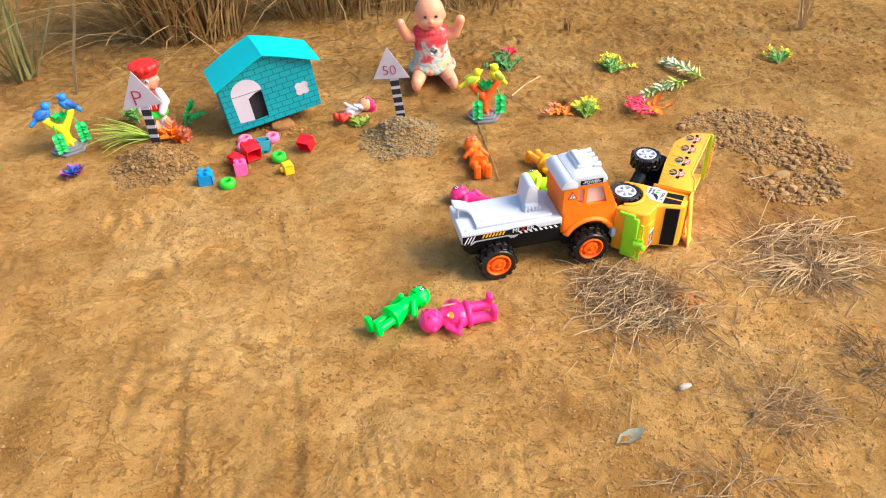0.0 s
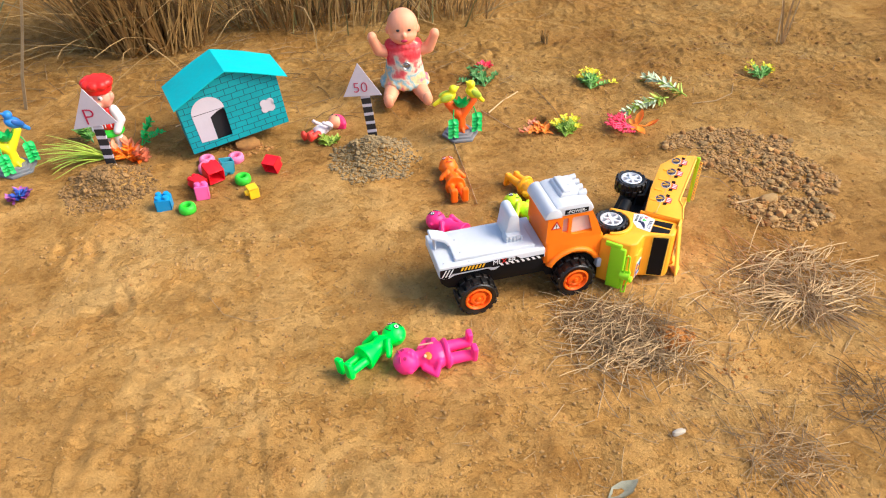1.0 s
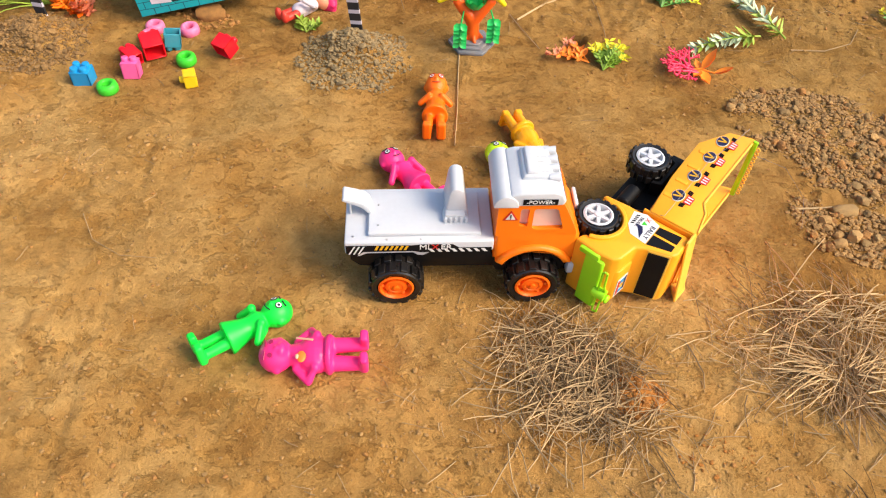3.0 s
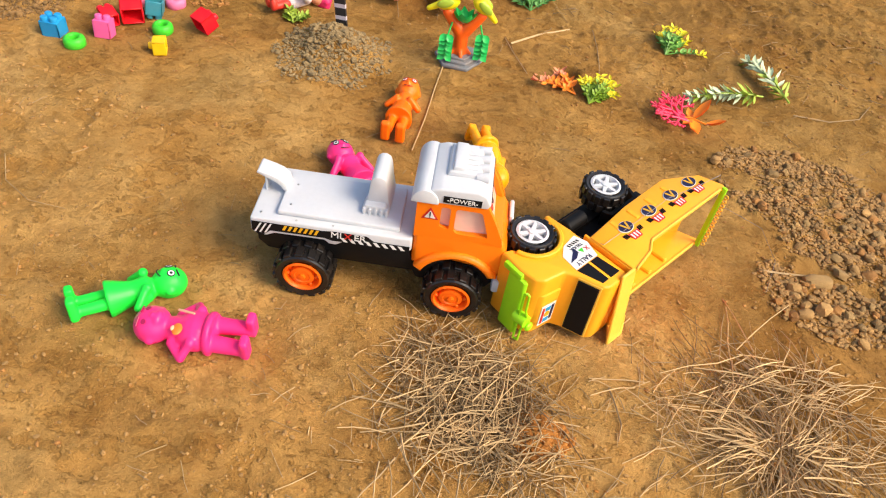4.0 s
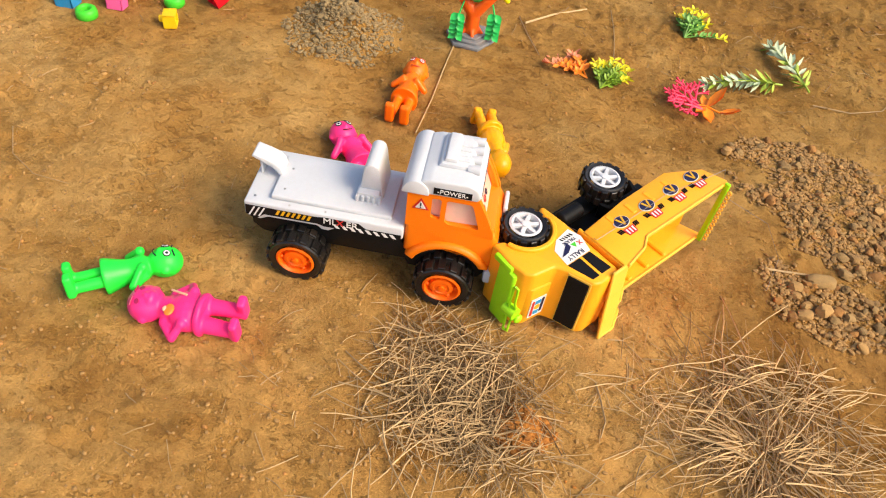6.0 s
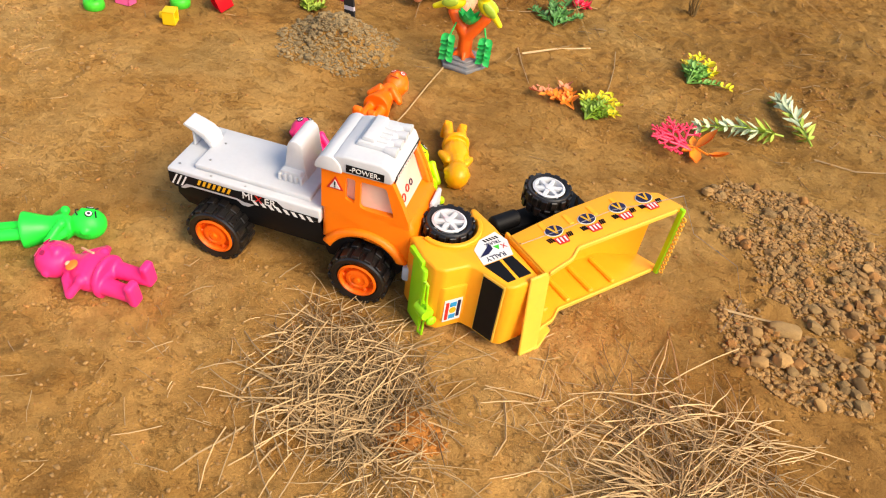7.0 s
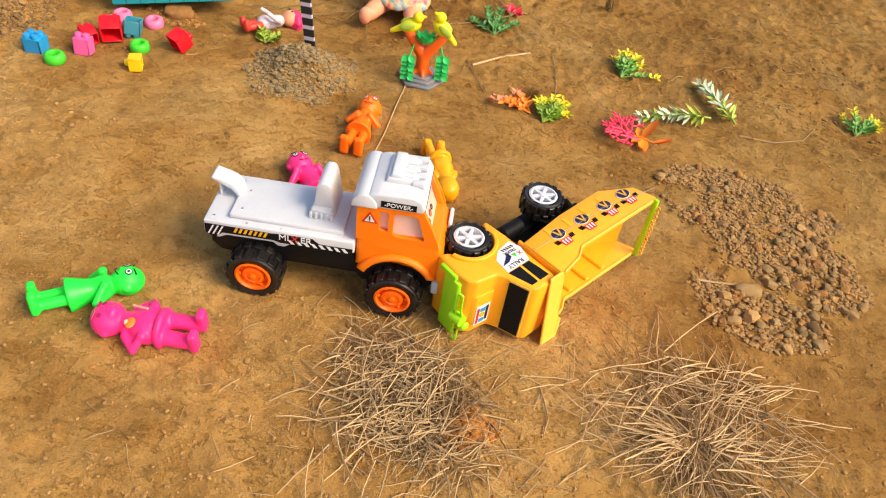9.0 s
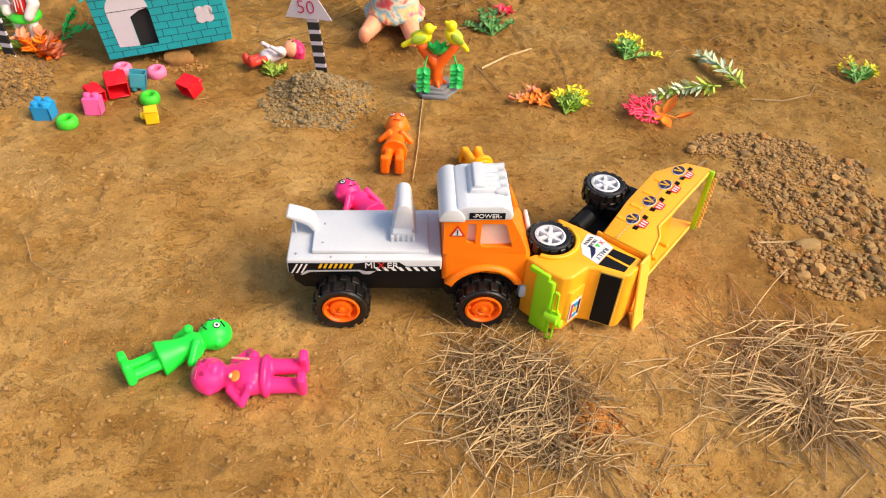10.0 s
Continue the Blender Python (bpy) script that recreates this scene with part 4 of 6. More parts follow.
for side, x1, z1 in ((0, HL - 0.008, HW - 0.004), (1, HR + 0.02, HW - 0.008)):
    k = 0.0035
    bm = B()
    y0, y1 = -0.014, HD + 0.016
    n = 6
    grid = []
    for i in range(n + 1):
        u = i / n
        x, z = HM + (x1 - HM) * u, HA + 0.0045 + (z1 - HA + 0.002) * u + 0.0012 * math.sin(u * math.pi)
        row = []
        for j in range(5):
            y = y0 + (y1 - y0) * j / 4
            row.append((x, y, z + 0.0007 * math.sin(j * 1.3 + i)))
        grid.append(row)
    top = [[bm.verts.new(p) for p in r] for r in grid]
    bot = [[bm.verts.new((p[0], p[1], p[2] - 0.0018)) for p in r] for r in grid]
    for i in range(n):
        for j in range(4):
            bm.faces.new((top[i][j], top[i + 1][j], top[i + 1][j + 1], top[i][j + 1]))
            bm.faces.new((bot[i][j], bot[i][j + 1], bot[i + 1][j + 1], bot[i + 1][j]))
    rim = [(i, 0) for i in range(n + 1)] + [(n, j) for j in range(1, 5)] + [(i, 4) for i in range(n - 1, -1, -1)] + [(0, j) for j in range(3, 0, -1)]
    for a, b_ in zip(rim, rim[1:] + rim[:1]):
        bm.faces.new((top[a[0]][a[1]], bot[a[0]][a[1]], bot[b_[0]][b_[1]], top[b_[0]][b_[1]]))
    bmesh.ops.recalc_face_normals(bm, faces=bm.faces)
    part("roof", bm, ROOF_TEAL, house, "bright teal paper roof slope")
# white arch, the folded door leaf and the flower-shaped window
arc = [(0.0425 + 0.0345 * math.cos(radians(a)), 0.083 + 0.0335 * math.sin(radians(a))) for a in range(0, 181, 15)]
part("door_arch", prism(B(), arc + [(0.0082, 0.078), (0.0095, 0.02), (0.043, 0.017), (0.0435, 0.0705), (0.0605, 0.0795)], -0.0008, -0.0002, "y"), PAPER, house, "white paper door arch", smooth=0)
part("pen_line", prism(B(), [(0.0085, 0.0832), (0.0765, 0.0824), (0.0765, 0.0832), (0.0085, 0.0842)], -0.0012, -0.0007, "y"), PAPER_BLK, house, smooth=0)
petal = []
for k in range(4):
    a = radians(45 + 90 * k)
    petal += [(0.164 + 0.0095 * math.cos(a) + 0.0085 * math.cos(a + radians(q)), 0.054 + 0.0095 * math.sin(a) + 0.0085 * math.sin(a + radians(q))) for q in range(-120, 121, 20)]
bm = prism(B(), petal, -0.001, -0.0002, "y")
part("window", bm, PAPER, house, "white flower-shaped paper window", smooth=0)


def stone_mesh(name, seed, r=(1, 1, 1), sub=2, rough=0.35):
    rnd = random.Random(seed)
    off = Vector((rnd.uniform(0, 50), rnd.uniform(0, 50), rnd.uniform(0, 50)))
    bm = B()
    bmesh.ops.create_icosphere(bm, subdivisions=sub, radius=1)
    for v in bm.verts:
        d = 1 + rough * noise.noise(v.co * 1.1 + off) + rough * 0.5 * noise.noise(v.co * 2.7 + off)
        c = v.co * d
        v.co = Vector((max(-0.85, min(0.85, c.x)) * r[0], max(-0.85, min(0.85, c.y)) * r[1], max(-0.7, min(0.8, c.z)) * r[2]))
    me = bpy.data.meshes.new(name)
    bm.to_mesh(me)
    bm.free()
    me.polygons.foreach_set("use_smooth", [True] * len(me.polygons))
    me.set_sharp_from_angle(angle=radians(38))
    return me


def stone(label, m, seed, r, material, name="stone"):
    me = stone_mesh(name, seed, r, 3)
    me.materials.append(material)
    ob = new(name, me)
    ob.matrix_world = m
    return tagged(ob, label, "stone")


# dark brown lump added for the rubble and shade under the house
stone("rough dark brown lump for the rubble and shade under the paper house", pose(-0.40, 1.472, 0.006, 0, 0, 25), 3, (0.03, 0.02, 0.016), CLOD)
stone("large grey-brown stone on the gravel patch", pose(0.654, 1.226, 0.006, 5, 0, 15), 5, (0.021, 0.011, 0.011), STONE_GREY)
stone("brown stone on the gravel patch", pose(0.662, 1.18, 0.006, 0, 10, 60), 8, (0.012, 0.0095, 0.0095), STONE)
stone("brown stone on the gravel patch", pose(0.640, 1.163, 0.005, 0, 0, 10), 9, (0.0115, 0.008, 0.0075), STONE)
stone("small pale stone on bare earth", pose(0.333, 0.688, 0.006, 0, 0, 20), 12, (0.011, 0.005, 0.005), STONE_PALE)


# ---- signs ----
def post_of(parent, base, top, w, n):
    """A flat striped post of n bands, black and white, from base to top."""
    base, top = Vector(base), Vector(top)
    up = (top - base)
    m = frame_of(base, up.cross(Vector((0, -1, 0))), up)
    L_ = up.length
    y = 0.0
    for k in range(n * 2):
        h = L_ / n * (0.66 if k % 2 == 0 else 0.34)
        p = part("black_band" if k % 2 == 0 else "white_band", box(B(), -w / 2, w / 2, y, y + h, -0.002, 0.002), PAPER_BLK if k % 2 == 0 else PAPER, parent, smooth=0)
        p.matrix_local = parent.matrix_world.inverted() @ m
        y += h


def triangle_sign(label, pts, y, body, text_at, size, base, top, bands):
    s = thing("toy_sign", label, "sign", pose(*base), "toy road signs")
    bpy.context.view_layer.update()
    inv = s.matrix_world.inverted()
    post_of(s, base, top, 0.019, bands)
    card = part("sign_card", prism(B(), pts, y - 0.0045, y - 0.003, "y"), PAPER, s, "white paper triangle", smooth=0, at=inv)
    o = words("lettering", body, size, INK_RED, card, frame_of((text_at[0], y - 0.0051, text_at[1]), (1, 0, 0.06), (-0.06, 0, 1)), thin=size * 0.016)
    return s


triangle_sign("white paper triangle sign with red letter on striped post", [(-0.706, 0.112), (-0.616, 0.126), (-0.663, 0.2)], 1.372, "P", (-0.667, 0.138), 0.05, (-0.658, 1.372, 0.005), (-0.659, 1.372, 0.118), 5)
triangle_sign("white paper triangle sign with red number on striped post", [(-0.177, 0.129), (-0.098, 0.132), (-0.143, 0.203)], 1.452, "50", (-0.141, 0.149), 0.032, (-0.121, 1.452, 0.01), (-0.133, 1.452, 0.131), 6)
dark = thing("toy_sign", "black card sign with pale arrow on striped post", "sign", pose(-0.99, 1.288, 0), "toy road signs")
bpy.context.view_layer.update()
post_of(dark, (-0.988, 1.287, -0.006), (-1.012, 1.289, 0.05), 0.02, 2)
dc = part("sign_card", prism(B(), [(-1.095, 0.02), (-1.008, 0.034), (-1.012, 0.088), (-1.018, 0.098), (-1.1, 0.09)], 1.283, 1.285, "y"), PAPER_BLK, dark, "black paper card", smooth=0, at=dark.matrix_world.inverted())
part("arrow", prism(B(), [(-1.09, 0.05), (-1.04, 0.053), (-1.045, 0.047), (-1.016, 0.066), (-1.038, 0.073), (-1.036, 0.078), (-1.09, 0.07)], 1.2822, 1.2832, "y"), BLOCK_PINK, dc, "pale pink arrow", smooth=0)


# ---- figures lying about ----
def cap(bm, p0, p1, r0, r1=None):
    r1 = r0 if r1 is None else r1
    rod(bm, p0, p1, r0, r1, 14)
    ball(bm, p0, r0)
    ball(bm, p1, r1)


def figure_mesh(name, body_mat, stout, bald=True, arms="hips"):
    """A moulded figure 125 mm tall, standing on z = 0 and facing -y, as one mesh."""
    bm = B()
    q = 0.001
    def P(*a):
        return tuple(v * q for v in a)
    for s in (-1, 1):
        lx = 9.5 if not stout else 11
        cap(bm, P(s * lx, 0, 8), P(s * (lx - 1), 0, 46), (6.2 if not stout else 7.6) * q, (7.2 if not stout else 9) * q)
        box(bm, (s * (lx + 1.5) - 7) * q, (s * (lx + 1.5) + 7) * q, -0.02, 0.008, 0, 0.0095, 0.0028, 3)
        if arms == "hips":
            cap(bm, P(s * 15, 1, 81), P(s * 29, 2, 67), 5.2 * q, 4.6 * q)
            cap(bm, P(s * 29, 2, 67), P(s * 19, -8, 60) if stout else P(s * 18, -10, 78), 4.6 * q, 4.4 * q)
            ball(bm, P(s * 18, -9, 59) if stout else P(s * 16, -12, 81), 5.6 * q)
        else:
            cap(bm, P(s * 15, 1, 81), P(s * 24, -2, 66), 5.2 * q, 4.6 * q)
            cap(bm, P(s * 24, -2, 66), P(s * 10, -14, 70), 4.6 * q, 4.4 * q)
    if stout:
        ball(bm, P(0, -1, 60), P(21, 17.5, 22))
        lathe(bm, [(0.0205, 0.041), (0.0218, 0.044), (0.0205, 0.048)], "z", 28)
        cap(bm, P(0, 0, 70), P(0, 0, 84), 15 * q, 12 * q)
    else:
        lathe(bm, [(0.0205, 0.039), (0.021, 0.041), (0.0145, 0.062), (0.0135, 0.068), (0.0155, 0.082), (0.011, 0.088)], "z", 28)
    cap(bm, P(0, 0, 84), P(0, 0, 92), 8 * q)
    ball(bm, P(0, -1, 105), P(18.5, 18, 19.5), u=24, v=16)
    ball(bm, P(0, -18, 102), P(3.5, 3.5, 3.2))
    for s in (-1, 1):
        ball(bm, P(s * 18, 0, 103), P(3, 4, 5))
    if stout:
        ball(bm, P(0, -13, 97), P(9, 8, 6))
    bm = melt(bm, 0.0015, 3)
    for s in (-1, 1):
        c = Vector(P(s * 7.2, -16.8, 108.5))
        d = Vector((s * 0.38, -0.92, 0.2)).normalized()
        for r, dp, mi in ((2.6, 0.9, 1),) if stout else ((4.3, 0.9, 1), (3.4, 1.2, 2), (1.7, 1.5, 1)):
            rod(bm, c - d * 0.003, c + d * dp * q, r * q, seg=14, mi=mi)
        rod(bm, Vector(P(s * 3, -16.9, 115)), Vector(P(s * 11, -13.6, 116)), 0.0009, seg=6, mi=1)
    tube(bm, [P(-6, -17.2, 96.5), P(-2, -18.6, 94.5), P(3, -18.4, 94.8), P(7, -16.6, 97)], 0.0007, 6, mi=1)
    if stout:
        ball(bm, P(-9, -15.6, 74), P(6.5, 1.8, 5.2), u=14, v=8, mi=3)
        ball(bm, P(-9, -16.2, 78.5), P(3, 1.4, 2.4), u=10, v=6, mi=2)
        rod(bm, P(15, -10, 82), P(9, -17, 62), 0.0012, seg=6, mi=2)
    return bm


def lie(x, y, z, ang, roll=0.0, tilt=0.0):
    """On its back: head towards the compass-free angle ang from +x, face up, rolled about its length."""
    a = radians(ang)
    d = Vector((math.cos(a), math.sin(a), 0))
    m = Matrix.Identity(4)
    yv, zv = Vector((0, 0, -1)), d
    xv = yv.cross(zv)
    for i in range(3):
        m[i][0], m[i][1], m[i][2], m[i][3] = xv[i], yv[i], zv[i], (x, y, z)[i]
    return m @ Matrix.Rotation(radians(roll), 4, "Z") @ Matrix.Rotation(radians(tilt), 4, "X")


def figure(label, bm, mats, m):
    ob = part("toy_figure", bm, mats, None, smooth=50)
    ob.matrix_world = m
    return tagged(ob, label, "toy figure", "lying toy figures")


INK = mat("face_ink", (0.012, 0.012, 0.012), rough=0.5)
EYEW = mat("eye_white", (0.75, 0.76, 0.74), rough=0.4)
figure("bright green plastic figure in a dress lying on its back", figure_mesh("fig", FIG_GREEN, False), [FIG_GREEN, INK, EYEW], lie(-0.137, 0.803, 0.014, 46, -14))
figure("hot pink stout plastic figure lying on its back", figure_mesh("fig", FIG_PINK, True), [FIG_PINK, mat("pink_ink", (0.4, 0.01, 0.08)), mat("pale_patch", (0.85, 0.5, 0.3)), mat("orange_patch", (0.9, 0.2, 0.02))], lie(0.06, 0.846, 0.017, 194, -6) @ Matrix.Diagonal((1.12, 1.1, 1.02, 1)))
figure("red-orange plastic figure in a dress lying on its back", figure_mesh("fig", FIG_ORANGE, False, arms="fold"), [FIG_ORANGE, mat("orange_ink", (0.45, 0.04, 0.01)), EYEW], lie(0.055, 1.238, 0.014, 100, 0) @ Matrix.Diagonal((0.98, 1.1, 1.12, 1)))
figure("hot pink plastic figure lying behind the truck", figure_mesh("fig", FIG_PINK, False), [FIG_PINK, INK, EYEW], lie(0.088, 1.105, 0.014, 141, 10))
figure("lime green plastic figure lying on its back", figure_mesh("fig", FIG_LIME, False), [FIG_LIME, INK, EYEW], lie(0.222, 1.138, 0.016, 130, 20))
figure("amber plastic figure lying face down", figure_mesh("fig", FIG_AMBER, True, arms="fold"), [FIG_AMBER, FIG_AMBER, FIG_AMBER, FIG_AMBER], lie(0.160, 1.314, 0.018, -58, 170) @ Matrix.Diagonal((0.88, 1, 1.05, 1)))


# ---- dolls ----
def dress_mat():
    m = mat("dress_cloth", (0.8, 0.1, 0.1), rough=0.9, var=0.2, bump=0.7, bump_scale=250)
    nt = m.node_tree
    N, L = nt.nodes, nt.links
    tc, n, r = N.new("ShaderNodeTexCoord"), N.new("ShaderNodeTexNoise"), N.new("ShaderNodeValToRGB")
    n.inputs["Scale"].default_value, n.inputs["Detail"].default_value = 30, 3
    sep, ma = N.new("ShaderNodeSeparateXYZ"), N.new("ShaderNodeMath")
    L.new(tc.outputs["Object"], n.inputs["Vector"])
    L.new(tc.outputs["Object"], sep.inputs[0])
    ma.operation = "MULTIPLY_ADD"
    ma.inputs[1].default_value = 3.2
    L.new(sep.outputs[2], ma.inputs[0])
    L.new(n.outputs[0], ma.inputs[2])
    stops = [(0.5, (0.78, 0.12, 0.2)), (0.6, (0.8, 0.5, 0.2)), (0.69, (0.22, 0.45, 0.5)), (0.77, (0.75, 0.6, 0.42)), (0.84, (0.74, 0.14, 0.13)), (0.95, (0.7, 0.04, 0.05))]
    while len(r.color_ramp.elements) < len(stops):
        r.color_ramp.elements.new(0.5)
    for e, (p, c) in zip(r.color_ramp.elements, stops):
        e.position, e.color = p, (*c, 1)
    L.new(ma.outputs[0], r.inputs[0])
    L.new(r.outputs[0], N["Principled BSDF"].inputs["Base Color"])
    return m


def join(bm, other, mi):
    """Adds another bmesh to bm with one material index."""
    for f in other.faces:
        f.material_index = mi
    tmp = bpy.data.meshes.new("tmp")
    other.to_mesh(tmp)
    other.free()
    bm.from_mesh(tmp)
    bpy.data.meshes.remove(tmp)
    return bm


def baby():
    sk = B()
    ball(sk, (0, 0, 0.171), (0.036, 0.035, 0.04), u=24, v=16)
    ball(sk, (0, -0.008, 0.154), (0.032, 0.03, 0.024), u=20, v=12)
    ball(sk, (0, -0.036, 0.16), 0.0055)
    for s in (-1, 1):
        ball(sk, (s * 0.035, 0.002, 0.162), (0.005, 0.007, 0.01))
        cap(sk, (s * 0.03, 0.0, 0.108), (s * 0.058, -0.006, 0.118), 0.014, 0.014)
        cap(sk, (s * 0.058, -0.006, 0.118), (s * 0.070, -0.014, 0.145), 0.014, 0.011)
        ball(sk, (s * 0.072, -0.016, 0.153), (0.0115, 0.0105, 0.013))
        cap(sk, (s * 0.028, -0.01, 0.03), (s * 0.042, -0.058, 0.02), 0.021, 0.0155)
        cap(sk, (s * 0.042, -0.056, 0.018), (s * 0.044, -0.072, 0.02), 0.0145, 0.012)
        ball(sk, (s * 0.045, -0.08, 0.022), (0.0125, 0.011, 0.017))
    out = melt(sk, 0.0022, 4)
    dr = B()
    lathe(dr, [(0.052, 0.03), (0.055, 0.036), (0.047, 0.06), (0.042, 0.09), (0.043, 0.115), (0.034, 0.132), (0.02, 0.138)], "z", 30)
    for k in range(26):
        a = k * math.tau / 26
        ball(dr, (0.05 * math.cos(a), 0.046 * math.sin(a), 0.038 + 0.004 * math.sin(5 * a)), (0.011, 0.011, 0.009), u=8, v=6)
        ball(dr, (0.036 * math.cos(a), 0.032 * math.sin(a), 0.127 + 0.003 * math.sin(3 * a)), (0.009, 0.009, 0.007), u=8, v=6)
    bmesh.ops.scale(dr, vec=(1, 0.86, 1), verts=dr.verts)
    join(out, melt(dr, 0.0026, 2), 1)
    lathe(out, [(0.0085, -0.0455), (0.0095, -0.047), (0.0085, -0.0485), (0.006, -0.047), (0.006, -0.045)], "y", 18, (0.002, 0, 0.092), 2)
    ball(out, (0.002, -0.045, 0.092), (0.006, 0.0025, 0.006), mi=2)
    for s in (-1, 1):
        ball(out, (s * 0.013, -0.0333, 0.171), (0.0042, 0.0022, 0.003), u=10, v=8, mi=3)
    ball(out, (0, -0.0385, 0.148), (0.008, 0.0025, 0.0035), u=10, v=8, mi=4)
    return out


ob = part("baby_doll", baby(), [SKIN, dress_mat(), METAL, INK, INK_RED], None, smooth=60)
ob.matrix_world = pose(-0.058, 1.70, height(-0.058, 1.7) - 0.002, -3, 0, 6)
tagged(ob, "seated baby doll in a frilly many-coloured dress, arms raised", "doll")


def capped_doll():
    b = B()
    ball(b, (0, 0, 0.142), (0.027, 0.025, 0.026))
    ball(b, (0, -0.024, 0.134), (0.011, 0.009, 0.009))
    for s in (-1, 1):
        ball(b, (s * 0.027, 0, 0.146), (0.004, 0.007, 0.009))
    out = melt(b, 0.002, 3)
    hat = B()
    for k in range(9):
        a = k * math.tau / 9
        ball(hat, (0.023 * math.cos(a), 0.021 * math.sin(a), 0.178), (0.014, 0.014, 0.011), u=10, v=8)
    ball(hat, (0, 0, 0.18), (0.029, 0.027, 0.014))
    rod(hat, (0, 0, 0.158), (0, 0, 0.174), 0.0285, seg=24)
    join(out, melt(hat, 0.002, 2), 1)
    sh = B()
    cap(sh, (0, 0, 0.075), (0, 0, 0.108), 0.021, 0.016)
    join(out, melt(sh, 0.002, 2), 1)
    sl = B()
    for s in (-1, 1):
        cap(sl, (s * 0.02, 0, 0.112), (s * 0.033, -0.006, 0.09), 0.0105, 0.011)
        cap(sl, (s * 0.033, -0.006, 0.09), (s * 0.026, -0.02, 0.068), 0.0105, 0.009)
        cap(sl, (s * 0.013, -0.004, 0.06), (s * 0.018, -0.012, 0.028), 0.0115, 0.009)
        ball(sl, (s * 0.019, -0.016, 0.018), (0.01, 0.015, 0.009))
    join(out, melt(sl, 0.002, 2), 2)
    lathe(out, [(0.0285, 0.054), (0.030, 0.057), (0.029, 0.062), (0.012, 0.068)], "z", 26, (0, -0.004, 0), 3)
    for k in range(5):
        rod(out, (-0.012 + 0.006 * k, -0.0205 + abs(k - 2) * 0.0022, 0.074), (-0.010 + 0.005 * k, -0.017 + abs(k - 2) * 0.002, 0.106), 0.0014, seg=6, mi=2)
    for s in (-1, 1):
        ball(out, (s * 0.011, -0.0225, 0.15), (0.0055, 0.003, 0.0055), u=10, v=8, mi=2)
        ball(out, (s * 0.0105, -0.0252, 0.15), (0.0022, 0.0012, 0.0025), u=8, v=6, mi=4)
    return out


ob = part("cap_doll", capped_doll(), [plastic("pink_vinyl", (0.86, 0.33, 0.22), sss=0.2), plastic("red_cap", (0.85, 0.015, 0.012)), plastic("white_vinyl", (0.78, 0.72, 0.68)), BLOCK_GREEN, INK], None, smooth=60)
ob.matrix_world = pose(-0.68, 1.468, 0.0, 0, 0, -8) @ Matrix.Scale(0.92, 4)
tagged(ob, "small vinyl doll with a red cap standing behind a sign", "doll")


def small_doll():
    b = B()
    ball(b, (0, 0, 0.092), (0.017, 0.016, 0.016))
    out = melt(b, 0.0016, 2)
    h = B()
    ball(h, (0, 0.005, 0.1), (0.0205, 0.019, 0.016))
    for k in range(10):
        a = k * math.tau / 10
        ball(h, (0.017 * math.cos(a), 0.006 + 0.014 * math.sin(a), 0.1), 0.0075, u=8, v=6)
    join(out, melt(h, 0.0016, 2), 1)
    w = B()
    cap(w, (0, 0, 0.04), (0, 0, 0.068), 0.014, 0.011)
    for s in (-1, 1):
        cap(w, (s * 0.012, 0, 0.066), (s * 0.026, -0.01, 0.056), 0.005, 0.0045)
        cap(w, (s * 0.026, -0.01, 0.056), (s * 0.016, -0.02, 0.045), 0.0045, 0.004)
    join(out, melt(w, 0.0016, 2), 2)
    l = B()
    for s in (-1, 1):
        cap(l, (s * 0.008, 0, 0.03), (s * 0.01, 0, 0.01), 0.007, 0.0065)
        ball(l, (s * 0.01, -0.004, 0.004), (0.008, 0.012, 0.006))
    join(out, melt(l, 0.0016, 2), 3)
    for s in (-1, 1):
        ball(out, (s * 0.0065, -0.0148, 0.094), (0.0022, 0.0014, 0.0026), u=8, v=6, mi=4)
    return out


ob = part("small_doll", small_doll(), [SKIN, plastic("pink_hair", (0.85, 0.03, 0.16)), plastic("doll_shirt", (0.7, 0.6, 0.62)), plastic("doll_red", (0.7, 0.05, 0.03)), INK], None, smooth=60)
ob.matrix_world = lie(-0.272, 1.478, 0.014, 52, -10)
tagged(ob, "small doll with pink hair and white shirt lying on the earth", "doll")


# ---- building blocks ----
def ring_block(label, material, m):
    bm = lathe(B(), [(0.0075, 0.0), (0.0135, 0.0), (0.0162, 0.003), (0.0166, 0.009), (0.0155, 0.0145), (0.0115, 0.0175), (0.0085, 0.017), (0.0068, 0.0145), (0.0062, 0.006)], "z", 28, closed=True)
    lathe(bm, [(0.0068, 0.001), (0.0066, 0.0045), (0.002, 0.0047)], "z", 16)
    ob = part("ring_block", bm, material, None, smooth=50)
    ob.matrix_world = m
    tagged(ob, label, "toy block", "scattered toy blocks")


